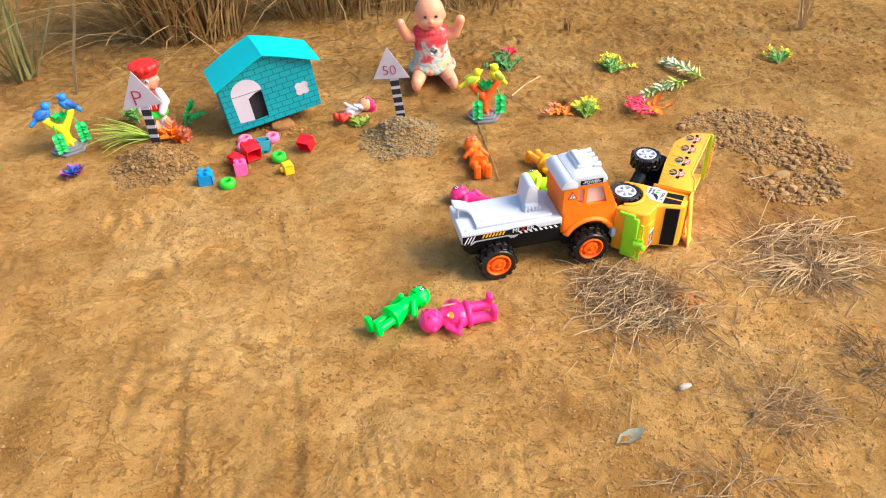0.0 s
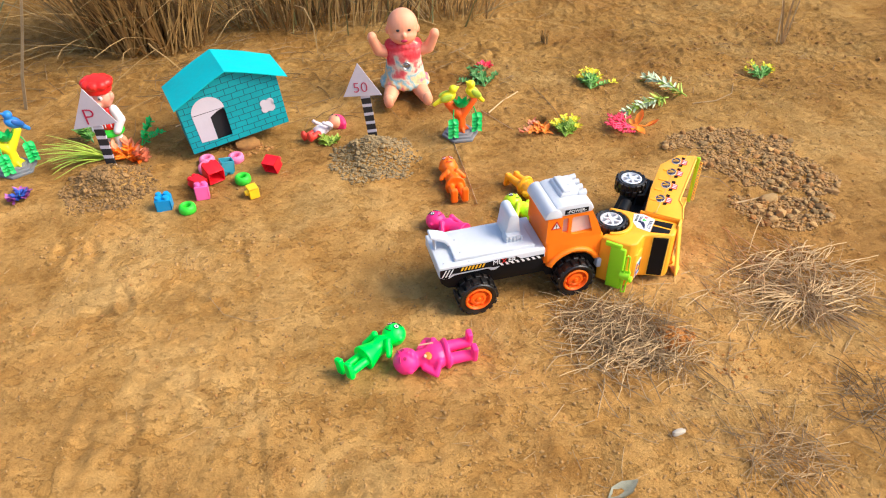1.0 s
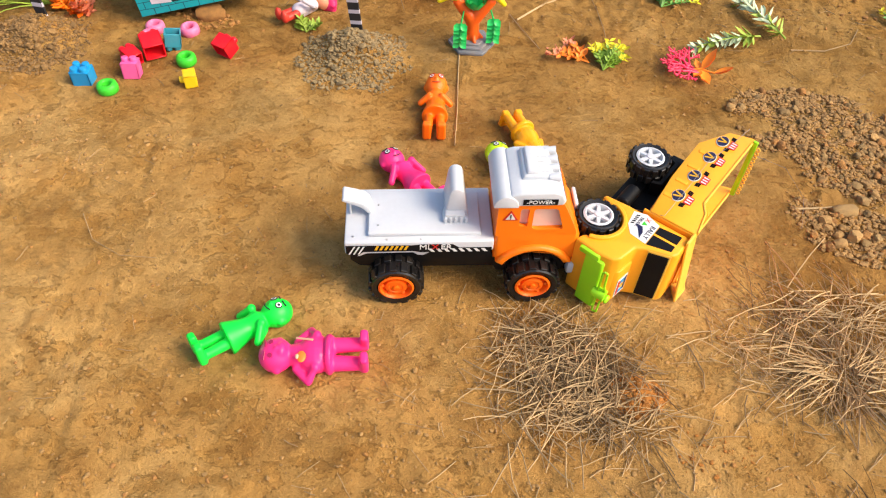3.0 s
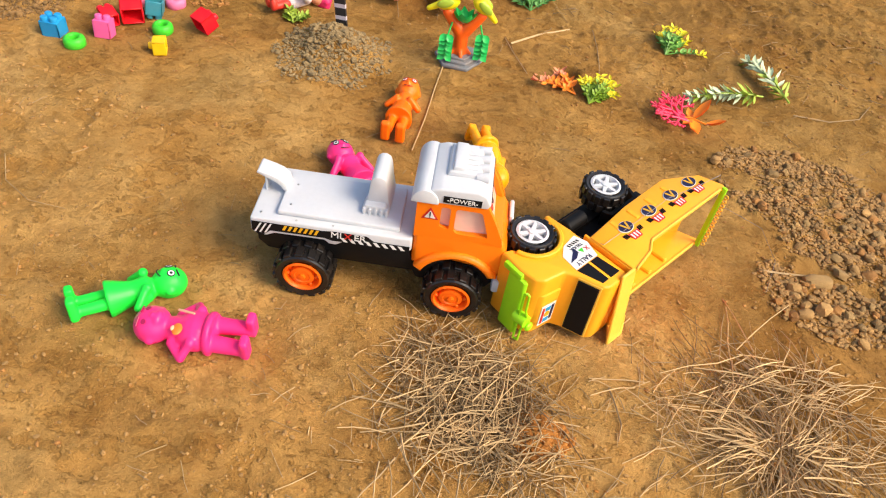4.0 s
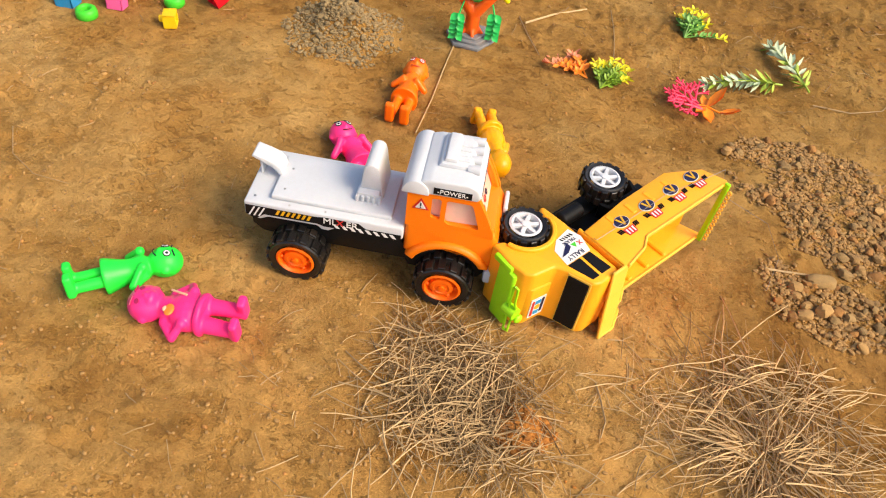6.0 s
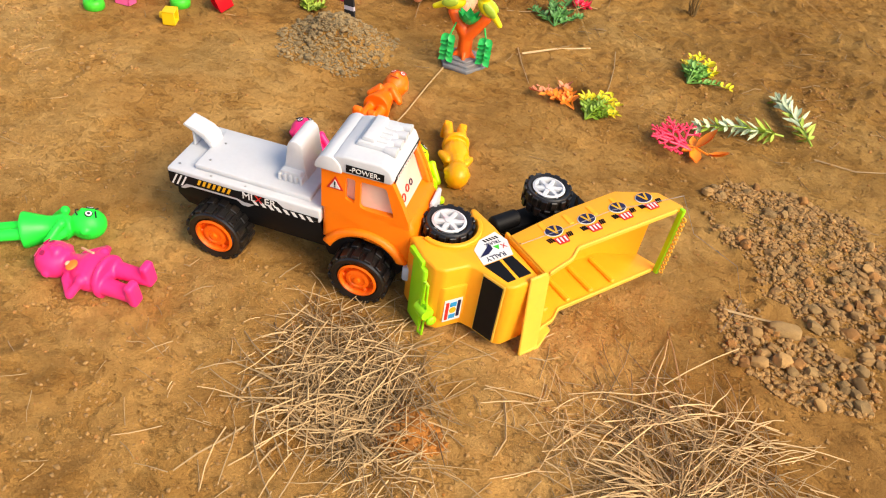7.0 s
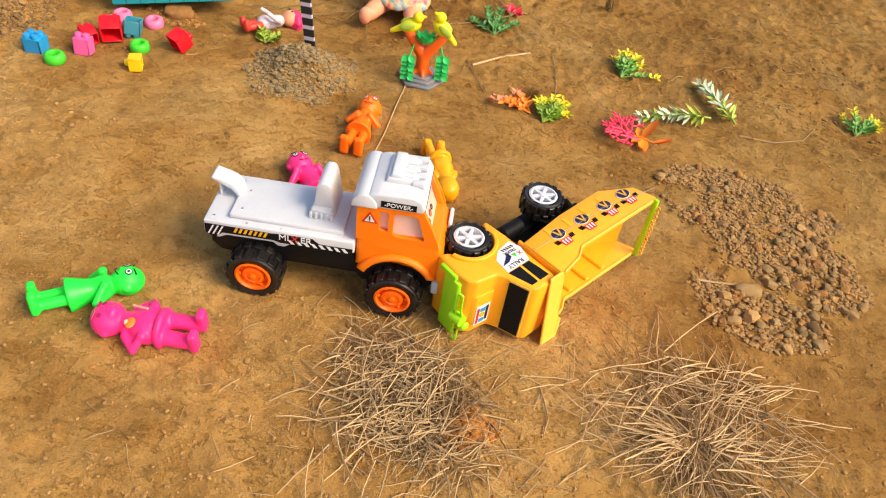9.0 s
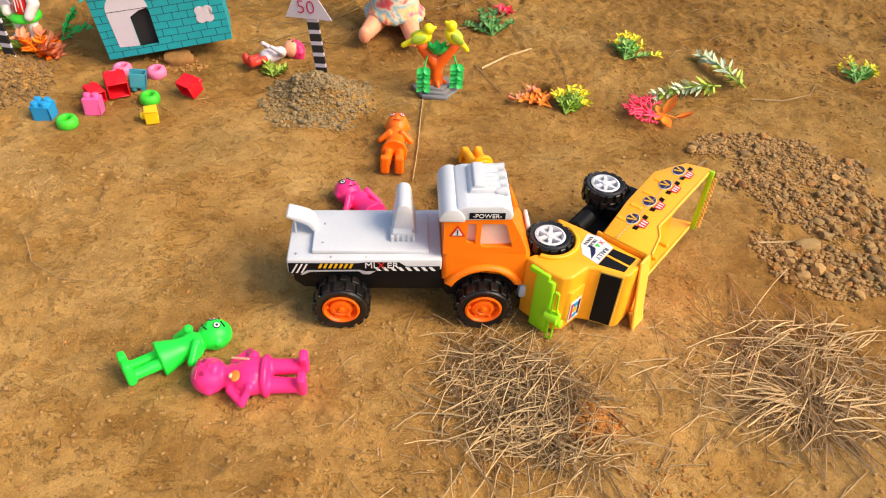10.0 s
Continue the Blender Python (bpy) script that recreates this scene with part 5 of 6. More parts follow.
def brick_block(label, material, m, L_=0.03, W_=0.03, H_=0.024, studs=((-1, -1), (1, -1), (-1, 1), (1, 1))):
    """A hollow moulded brick, open underneath, with round studs as one piece of plastic."""
    t = 0.0022
    bm = B()
    box(bm, -L_ / 2, L_ / 2, -W_ / 2, W_ / 2, H_ - 0.003, H_, 0.0012)
    for x0, x1, y0, y1 in ((-L_ / 2, -L_ / 2 + t, -W_ / 2, W_ / 2), (L_ / 2 - t, L_ / 2, -W_ / 2, W_ / 2), (-L_ / 2, L_ / 2, -W_ / 2, -W_ / 2 + t), (-L_ / 2, L_ / 2, W_ / 2 - t, W_ / 2)):
        box(bm, x0, x1, y0, y1, 0, H_ - 0.001, 0.0006, 1)
    for sx, sy in studs:
        lathe(bm, [(0.0058, H_ - 0.001), (0.0058, H_ + 0.0045), (0.005, H_ + 0.0062), (0.002, H_ + 0.0066)], "z", 16, (sx * L_ * 0.25, sy * W_ * 0.25, 0))
    ob = part("brick_block", bm, material, None, smooth=40)
    ob.matrix_world = m
    tagged(ob, label, "toy block", "scattered toy blocks")


ring_block("pale pink plastic ring block on the earth", BLOCK_PINK, pose(-0.474, 1.408, 0.0))
ring_block("pale pink plastic ring block leaning on a red brick", BLOCK_PINK, pose(-0.468, 1.378, 0.002, 12, 0, 0))
ring_block("pale pink plastic ring block before the house", BLOCK_PINK, pose(-0.414, 1.416, 0.0, 4, 0, 0))
ring_block("bright green plastic ring block", BLOCK_GREEN, pose(-0.474, 1.237, 0.0))
ring_block("bright green plastic ring block", BLOCK_GREEN, pose(-0.385, 1.335, 0.0))
brick_block("teal plastic brick lying upside down", BLOCK_TEAL, pose(-0.423, 1.375, 0.030, 172, 8, 25), 0.027, 0.027)
brick_block("large red plastic brick tipped on its side", BLOCK_RED, pose(-0.434, 1.328, 0.018, -78, 0, 38), 0.034, 0.03, 0.034)
brick_block("small red plastic brick on its side", BLOCK_RED, pose(-0.458, 1.308, 0.012, -80, 0, 60), 0.024, 0.022, 0.026)
brick_block("pink plastic brick standing with its studs up", BLOCK_HOT, pose(-0.455, 1.283, 0.0, -8, 0, 14), 0.026, 0.022, 0.028, ((-1, 0), (1, 0)))
brick_block("blue plastic brick standing on the earth", BLOCK_BLUE, pose(-0.522, 1.251, 0.0, 0, 0, 10), 0.03, 0.026, 0.026)
brick_block("red plastic brick on its side", BLOCK_RED, pose(-0.334, 1.36, 0.015, -70, 0, -20), 0.03, 0.028, 0.026, ((-1, 0), (1, 0)))
brick_block("small yellow plastic brick on its side", BLOCK_YEL, pose(-0.347, 1.29, 0.012, 90, 0, -60), 0.024, 0.022, 0.02, ((0, 0),))


# ---- bird trees ----
def leaf(bm, base, tip, w, nrm=(0, 0, 1), mi=0, lift=0.25):
    """A pointed leaf with a fold, two sided and a little thick."""
    base, tip = Vector(base), Vector(tip)
    d = tip - base
    s = d.cross(Vector(nrm))
    s = (s.normalized() if s.length > 1e-9 else Vector((1, 0, 0))) * w * 0.5
    n = s.cross(d).normalized() * w * lift
    p = [base, base + d * 0.3 + s * 0.9, base + d * 0.62 + s, tip, base + d * 0.62 - s, base + d * 0.3 - s]
    mid = [base + d * 0.3 - n, base + d * 0.62 - n]
    v = [bm.verts.new(x) for x in p]
    m0, m1 = (bm.verts.new(x) for x in mid)
    for f in ((v[0], v[1], m0), (v[1], v[2], m1, m0), (v[2], v[3], m1), (v[3], v[4], m1), (v[4], v[5], m0, m1), (v[5], v[0], m0)):
        fc = bm.faces.new(f)
        fc.material_index = mi
    lo = [bm.verts.new(x.co - n * 0.5) for x in (*v, m0, m1)]
    a = dict(zip((*v, m0, m1), lo))
    for f in ((v[0], m0, v[1]), (v[1], m0, m1, v[2]), (v[2], m1, v[3]), (v[3], m1, v[4]), (v[4], m1, m0, v[5]), (v[5], m0, v[0])):
        fc = bm.faces.new([a[x] for x in f])
        fc.material_index = mi


def bird_tree(label, m, trunk_mat, bird_mat, wing_mat, leaf_mat):
    t = thing("toy_tree", label, "toy tree", m, "toy trees with birds")
    hexa = lambda r: [(r * math.cos(radians(60 * k)), r * math.sin(radians(60 * k))) for k in range(6)]
    bm = prism(B(), hexa(0.041), 0, 0.006, "z", 0.0008, 1)
    prism(bm, hexa(0.033), 0.005, 0.0105, "z", 0.0008, 1)
    prism(bm, hexa(0.025), 0.0095, 0.014, "z", 0.0008, 1)
    part("base", bm, GREY_BASE, t, "grey stepped six-sided base")
    bm = B()
    cap(bm, (0, 0, 0.012), (0, 0, 0.05), 0.0125, 0.0115)
    for k in range(5):
        a = k * math.tau / 5
        cap(bm, (0.008 * math.cos(a), 0.008 * math.sin(a), 0.022), (0.017 * math.cos(a), 0.017 * math.sin(a), 0.014), 0.005, 0.0035)
    cap(bm, (0, 0, 0.046), (-0.026, 0, 0.081), 0.0115, 0.0095)
    cap(bm, (0, 0, 0.046), (0.028, 0, 0.085), 0.0115, 0.009)
    part("trunk", melt(bm, 0.0018, 3), trunk_mat, t, "forked plastic trunk", smooth=60)
    for s, z, lean in ((-1, 0.096, 20), (1, 0.102, -48)):
        bm = B()
        ball(bm, (0, 0, 0), (0.019, 0.011, 0.0115))
        ball(bm, (0.016, 0, 0.012), 0.0095)
        cap(bm, (-0.015, 0, 0), (-0.033, 0, -0.003), 0.006, 0.0045)
        ball(bm, (0.026, 0, 0.011), (0.005, 0.003, 0.003))
        bm = melt(bm, 0.0016, 2)
        bmesh.ops.rotate(bm, verts=bm.verts, cent=(0, 0, 0), matrix=Matrix.Rotation(radians(-18 if s < 0 else -40), 3, "Y"))
        bd = part("bird", bm, bird_mat, t, smooth=60, at=pose(s * 0.027, 0, z, 0, 0, 8 if s < 0 else 188))
        wg = B()
        for q in (-1, 1):
            ball(wg, (-0.004, q * 0.0095, 0.004), (0.014, 0.0035, 0.007))
        bmesh.ops.rotate(wg, verts=wg.verts, cent=(0, 0, 0), matrix=Matrix.Rotation(radians(-18 if s < 0 else -40), 3, "Y"))
        part("wing", wg, wing_mat, bd, smooth=60)
    for x, y, n in ((-0.02, -0.026, 5), (0.036, -0.006, 5)):
        bm = B()
        tube(bm, [(x * 0.8, y * 0.4, 0.07), (x, y, 0.05), (x * 1.02, y * 1.1, 0.018)], 0.0014, 6)
        for k in range(n):
            z = 0.056 - 0.0085 * k
            for s in (-1, 1):
                leaf(bm, (x, y, z), (x + s * 0.0115, y - 0.006, z - 0.011 + 0.003 * (k % 2)), 0.0115, (0.3 * s, -1, 0.5))
        part("leaf_spray", bm, leaf_mat, t, "green plastic leaf spray", smooth=60)
    bm = B()
    for k in range(7):
        a = k * math.tau / 7
        leaf(bm, (0.002, -0.004, 0.07), (0.002 + 0.019 * math.cos(a), -0.006 + 0.014 * math.sin(a), 0.092), 0.014, (0, 0, 1))
    part("leaf_tuft", bm, leaf_mat, t, "green plastic leaf tuft", smooth=60)
    return t


bird_tree("orange plastic toy tree with two yellow birds on a grey base", pose(0.066, 1.505, 0.0, 0, 0, 8), plastic("tree_orange", (0.95, 0.13, 0.01)), BIRD_YEL, plastic("wing_green", (0.4, 0.55, 0.05)), LEAF_BRIGHT)
bird_tree("yellow plastic toy tree with two blue birds on a grey base", pose(-0.872, 1.402, 0.0, 0, 0, 40), plastic("tree_yellow", (0.82, 0.72, 0.01)), BIRD_BLUE, plastic("wing_blue", (0.02, 0.12, 0.4)), LEAF_BRIGHT)


# ---- plastic sprigs ----
def bunch(label, m, stem_mat, leaf_mats, seed, n=7, size=0.05, lw=0.012, spread=60, flat=0.5, tip_mat=None, name="plastic_sprig"):
    """A sprig whose stems fan out from its foot, each stem with pairs of leaves."""
    t = thing(name, label, "artificial plant", m, "artificial plants")
    rnd = random.Random(seed)
    stems, leaves, tips = B(), B(), B()
    for k in range(n):
        a = radians(rnd.uniform(-spread, spread))
        e = rnd.uniform(0.15, 0.95) * flat
        d = Vector((math.sin(a), math.cos(a), e)).normalized()
        L_ = size * rnd.uniform(0.7, 1.05)
        bend = Vector((0, 0, -0.25 * L_))
        pts = [d * L_ * q + bend * q * q + Vector((0, 0, 0.003)) for q in (0, 0.4, 0.75, 1)]
        tube(stems, pts, 0.0011, 5, taper=0.6)
        for j in range(8):
            q = 0.25 + 0.75 * j / 7
            p = d * L_ * q + bend * q * q + Vector((0, 0, 0.003))
            for s in (-1, 1):
                b_ = a + s * radians(rnd.uniform(35, 80))
                dd = Vector((math.sin(b_), math.cos(b_), rnd.uniform(-0.1, 0.9))).normalized()
                into = tips if tip_mat and q > 0.72 else leaves
                leaf(into, p, p + dd * lw * rnd.uniform(0.6, 1.25), lw * 0.46, (rnd.uniform(-0.4, 0.4), rnd.uniform(-0.4, 0.4), 1))
    part("stem", stems, stem_mat, t, smooth=60)
    part("foliage", leaves, leaf_mats, t, smooth=60)
    if tip_mat:
        part("blossom", tips, tip_mat, t, smooth=60)
    return t


def on(x, y, rz=0, rx=0):
    return pose(x, y, height(x, y), rx, 0, rz)


def coral(label, m, material, seed, size, leaves=None):
    """A flat frond of forking rounded twigs, like coral, with a stem of broad leaves at its foot."""
    t = thing("plastic_sprig", label, "artificial plant", m, "artificial plants")
    rnd = random.Random(seed)
    bm = B()

    def fork(p, a, L_, r, depth):
        z = rnd.uniform(0.0, 0.35) * L_
        e = p + Vector((math.sin(a) * L_, math.cos(a) * L_, z))
        rod(bm, p, e, r, r * 0.8, 6)
        if depth == 0:
            ball(bm, e, r * 1.25, u=6, v=4)
            return
        fork(e, a + rnd.uniform(-0.15, 0.15), L_ * 0.8, r * 0.85, depth - 1)
        for s_ in (-1, 1):
            fork(e, a + s_ * rnd.uniform(0.6, 1.0), L_ * rnd.uniform(0.55, 0.75), r * 0.8, depth - 1)
    for a in (-0.5, 0.0, 0.45):
        fork(Vector((0, 0, 0.006)), a, size * 0.34, 0.0027, 3)
    part("frond", bm, material, t, smooth=60)
    if leaves:
        bm = B()
        tube(bm, [(0, 0.03, 0.006), (0.004, 0.005, 0.012), (0.0, -0.02, 0.012)], 0.0016, 6)
        for x, y, z, w in ((0.03, -0.012, 0.04, 0.017), (-0.03, -0.014, 0.012, 0.017), (0.006, -0.046, 0.028, 0.016), (0.024, 0.016, 0.016, 0.012), (-0.022, 0.014, 0.014, 0.012)):
            leaf(bm, (0.002, 0.003 if y > -0.03 else -0.018, 0.012), (x, y, z), w, (0.2, 0.2, 1))
        part("leaf_stem", bm, leaves, t, "orange leaf stem", smooth=60)
    return t


bunch("yellow-green plastic sprig lying on the earth", on(0.297, 1.478, -8), LEAF_OLIVE, LEAF_OLIVE, 11, 13, 0.066, 0.0105, 42, 1.1, LEAF_YEL)
bunch("green plastic sprig with yellow tips lying on the earth", on(0.392, 1.70, -20), LEAF_MID, LEAF_MID, 12, 13, 0.072, 0.011, 52, 1.1, LEAF_YEL)
bunch("green plastic sprig with yellow tips on bare earth", on(0.822, 1.735, -15), LEAF_MID, LEAF_MID, 13, 11, 0.066, 0.011, 60, 1.1, LEAF_YEL)
bunch("orange and salmon plastic sprig lying by a small hole", on(0.272, 1.493, 66), LEAF_ORANGE, LEAF_ORANGE, 14, 6, 0.082, 0.0135, 34, 0.5, LEAF_SALMON)
coral("pink-red plastic coral frond with an orange leaf stem", on(0.462, 1.508, 84), LEAF_RED, 15, 0.072, LEAF_ORANGE)
bunch("dark green plastic sprig with a red flower", on(0.135, 1.715, 10), LEAF_DARK, LEAF_DARK, 17, 8, 0.085, 0.013, 55, 0.6)
bunch("small dusty red plastic flower lying on the earth", on(0.142, 1.81, 0), LEAF_DARK, [LEAF_RED], 18, 5, 0.025, 0.012, 80, 1.0)
bunch("blue plastic flower with violet petals on the earth", on(-0.822, 1.295, 20), BIRD_BLUE, [mat("blue_petal", (0.04, 0.09, 0.42), rnd=0.3)], 19, 8, 0.024, 0.013, 170, 0.9, mat("violet_petal", (0.4, 0.1, 0.35), rnd=0.3))
bunch("orange plastic flowers beside the doll", on(-0.645, 1.425, -20), LEAF_ORANGE, LEAF_ORANGE, 20, 11, 0.05, 0.02, 110, 1.8, LEAF_SALMON)
bunch("green plastic leaves behind the sign", on(-0.745, 1.50, 20), LEAF_DARK, LEAF_MID, 21, 4, 0.055, 0.014, 40, 1.6)
bunch("small green plastic leaf behind the doll", on(-0.632, 1.475, -35), LEAF_BRIGHT, LEAF_BRIGHT, 22, 3, 0.085, 0.013, 12, 2.2)
bunch("green plastic leaf beside the small doll", on(-0.222, 1.468, 0), GRASS_FRESH, GRASS_FRESH, 23, 7, 0.032, 0.011, 70, 1.0)
bunch("green plastic leaves at the foot of the black sign", on(-1.03, 1.30, 0), LEAF_BRIGHT, LEAF_MID, 24, 5, 0.045, 0.015, 80, 0.9)


def spray(label, p0, p1, seed):
    """A lying stem with rings of narrow leaves, pale at the tip."""
    t = thing("plastic_spray", label, "artificial plant", on(p0[0], p0[1]), "artificial plants")
    d = Vector((p1[0] - p0[0], p1[1] - p0[1], 0))
    rnd = random.Random(seed)
    stem, lv, pale = B(), B(), B()
    pts = [d * q + Vector((0, 0, 0.012 + 0.008 * math.sin(q * 3))) for q in (0, 0.3, 0.6, 1)]
    tube(stem, pts, 0.0018, 6, taper=0.6)
    n = 10
    for k in range(n):
        q = 0.12 + 0.88 * k / (n - 1)
        p = d * q + Vector((0, 0, 0.012 + 0.008 * math.sin(q * 3)))
        ahead = d.normalized()
        sidev = ahead.cross(Vector((0, 0, 1)))
        for j in range(6):
            a = j * math.tau / 6 + k * 0.7 + rnd.uniform(-0.3, 0.3)
            dd = (ahead * rnd.uniform(0.4, 1.6) + sidev * math.cos(a) + Vector((0, 0, 1)) * math.sin(a) * 0.7).normalized()
            L_ = rnd.uniform(0.02, 0.028) * (1.15 - 0.35 * q)
            leaf(pale if q > 0.3 and rnd.random() < 0.85 else lv, p, p + dd * L_, 0.0058, (rnd.uniform(-0.8, 0.8), rnd.uniform(-0.8, 0.8), 1))
    part("stem", stem, GRASS_FRESH, t, smooth=60)
    part("foliage", lv, GRASS_FRESH, t, smooth=60)
    part("pale_foliage", pale, LEAF_PALE, t, "whitish leaf tips", smooth=60)


spray("green and white plastic leaf spray lying on the earth", (0.565, 1.635), (0.452, 1.572), 31)
spray("green plastic leaf spray with pale tips lying on the earth", (0.608, 1.635), (0.535, 1.735), 32)


# ---- straw, reeds, crumbs and gravel ----
def strands(name, lines, material, label, category, flat=False):
    """Many thin stalks, each a list of places with a width, as one object."""
    vs, fs = [], []
    for pts, w in lines:
        n = len(pts)
        base = len(vs)
        for i, p in enumerate(pts):
            q = Vector(pts[min(i + 1, n - 1)]) - Vector(pts[max(i - 1, 0)])
            s = q.cross(Vector((0, 0, 1)))
            s = s.normalized() if s.length > 1e-7 else Vector((1, 0, 0))
            u = s.cross(q).normalized()
            r = w * 0.5 * (1 - 0.75 * i / (n - 1) if flat else 1 - 0.3 * i / (n - 1))
            p = Vector(p)
            if flat:
                vs += [p - s * r, p + u * r * 0.3, p + s * r, p - u * r * 0.1]
            else:
                vs += [p - s * r - u * r * 0.6, p + s * r - u * r * 0.6, p + u * r]
        k = 4 if flat else 3
        for i in range(n - 1):
            a = base + i * k
            for j in range(k):
                fs.append((a + j, a + (j + 1) % k, a + k + (j + 1) % k, a + k + j))
        fs.append(tuple(base + j for j in range(k - 1, -1, -1)))
        fs.append(tuple(base + (n - 1) * k + j for j in range(k)))
    me = bpy.data.meshes.new(name)
    me.from_pydata([tuple(v) for v in vs], [], fs)
    me.materials.append(material)
    me.update()
    return tagged(new(name, me), label, category, kind="stuff")


def lying(rnd, x, y, ang, L_, w, lift=0.004, curl=0.09):
    """A stalk lying on the earth, a little bent."""
    pts, a = [], ang
    h0, h1 = rnd.uniform(0.001, lift), rnd.uniform(0.001, lift)
    n = 4
    for i in range(n):
        q = i / (n - 1)
        pts.append((x, y, height(x, y) + h0 + (h1 - h0) * q + lift * 0.15 * math.sin(q * math.pi)))
        a += rnd.uniform(-curl, curl)
        x, y = x + L_ / (n - 1) * math.cos(a), y + L_ / (n - 1) * math.sin(a)
    return pts, w


def litter(seed, c, r, n, lo, hi, radial=0.0, lift=0.012, w=(0.0006, 0.0016), tilt=0.0):
    """Stalks strewn over an ellipse, lying anyhow or, with radial, pointing out of its middle."""
    rnd = random.Random(seed)
    out = []
    t = radians(tilt)
    for _ in range(n):
        a, q = rnd.uniform(0, math.tau), rnd.random() ** 0.6
        ex, ey = r[0] * q * math.cos(a), r[1] * q * math.sin(a)
        x, y = c[0] + ex * math.cos(t) - ey * math.sin(t), c[1] + ex * math.sin(t) + ey * math.cos(t)
        if math.hypot(x - 0.372, y - 0.866) < 0.027:
            continue
        ang = a + rnd.gauss(0, 0.6) if rnd.random() < radial else rnd.uniform(0, math.tau)
        out.append(lying(rnd, x, y, ang, rnd.uniform(lo, hi), rnd.uniform(*w), lift, 0.2))
    return out


W1, W2 = (0.0006, 0.0016), (0.0009, 0.0022)
strands("straw_heap", litter(41, (0.29, 0.895), (0.1, 0.06), 300, 0.015, 0.06, 0.1, 0.014, W1, tilt=-25) + litter(42, (0.355, 0.845), (0.07, 0.05), 170, 0.012, 0.055, 0.15, 0.012, W1) + litter(421, (0.265, 0.815), (0.05, 0.055), 60, 0.03, 0.07, 0.2, 0.012, W2, tilt=-50) + litter(422, (0.29, 0.885), (0.09, 0.06), 30, 0.04, 0.08, 0.1, 0.016, W2, tilt=-25), STRAW, "heap of dry broken straw on the earth", "straw")
# darker stalks under the heap carry the shade between straws in their colour
strands("straw_heap", litter(411, (0.3, 0.88), (0.105, 0.075), 760, 0.01, 0.05, 0.0, 0.008, W1, tilt=-25), STRAW_DK, "darker straw under the straw heap, giving the shade between stalks", "straw")
strands("straw_tuft", litter(43, (0.615, 0.945), (0.04, 0.032), 110, 0.03, 0.075, 0.8, 0.016, W2) + litter(44, (0.63, 0.985), (0.11, 0.09), 190, 0.015, 0.07, 0.4, 0.014, W1) + litter(432, (0.645, 1.035), (0.05, 0.035), 90, 0.03, 0.08, 0.3, 0.016, W1), STRAW, "dry grass tuft fanned out flat on the earth", "straw")
# same under the tuft: its shaded gaps are put in as darker stalks
strands("straw_tuft", litter(431, (0.62, 0.965), (0.1, 0.08), 260, 0.015, 0.07, 0.5, 0.008, W1), STRAW_DK, "darker stalks under the grass tuft, giving the shade between them", "straw")
strands("straw_scatter", litter(433, (0.575, 1.045), (0.03, 0.025), 22, 0.05, 0.11, 0.2, 0.016, W2) + litter(434, (0.5, 0.955), (0.05, 0.05), 60, 0.02, 0.07, 0.2, 0.01, W1), STRAW, "long dry stalks between the heap and the tuft", "straw")
strands("straw_heap", litter(45, (0.465, 0.65), (0.06, 0.05), 170, 0.015, 0.06, 0.2, 0.012, W1), STRAW_DK, "small heap of old straw", "straw")
strands("straw_heap", litter(46, (0.34, 0.525), (0.09, 0.05), 110, 0.015, 0.055, 0.1, 0.008, W1), STRAW, "thin scatter of dry straw", "straw")
strands("straw_heap", litter(47, (0.63, 0.72), (0.06, 0.06), 130, 0.015, 0.06, 0.2, 0.011, W1), STRAW_DK, "dark old straw on the earth", "straw")
strands("straw_scatter", litter(48, (0.56, 1.03), (0.06, 0.04), 26, 0.03, 0.1, 0.0, 0.006), STRAW, "loose straw stalks near the tipped truck", "straw")
strands("straw_scatter", litter(49, (0.45, 0.75), (0.42, 0.33), 300, 0.006, 0.035, 0, 0.003, (0.0006, 0.0012)), STRAW, "loose short straw bits strewn on the earth", "straw")
strands("straw_scatter", litter(50, (-0.3, 0.9), (0.6, 0.5), 120, 0.006, 0.03, 0, 0.002, (0.0005, 0.0011)), STRAW_DK, "few dry stalk bits on bare earth", "straw")
strands("straw_scatter", litter(51, (-0.5, 1.95), (0.75, 0.25), 190, 0.02, 0.09, 0, 0.005, (0.0008, 0.0018)), REED, "dry stalks strewn under the reeds", "straw")
strands("straw_scatter", litter(54, (-0.6, 1.85), (0.75, 0.3), 240, 0.015, 0.09, 0, 0.005, (0.0008, 0.0019)), STRAW_DK, "matted old stalks around the reeds", "straw")
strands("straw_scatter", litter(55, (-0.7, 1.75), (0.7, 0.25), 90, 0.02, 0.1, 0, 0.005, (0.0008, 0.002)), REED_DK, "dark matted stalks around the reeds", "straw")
strands("straw_scatter", litter(53, (0.6, 1.9), (0.6, 0.35), 80, 0.01, 0.045, 0, 0.004, (0.0008, 0.0016)), STRAW_DK, "thin dry stalks strewn over the back", "straw")
strands("straw_scatter", litter(52, (0.45, 1.6), (0.5, 0.3), 60, 0.008, 0.035, 0, 0.003, (0.0006, 0.0013)), STRAW_DK, "thin dry stalks between the plastic sprigs", "straw")


def twig(label, pts, w, material=STRAW):
    line_ = [(x, y, height(x, y) + 0.003) for x, y in pts]
    ob = strands("twig", [(line_, w)], material, label, "twig")
    del ob["kind"]
    ob["group"] = "loose twigs"


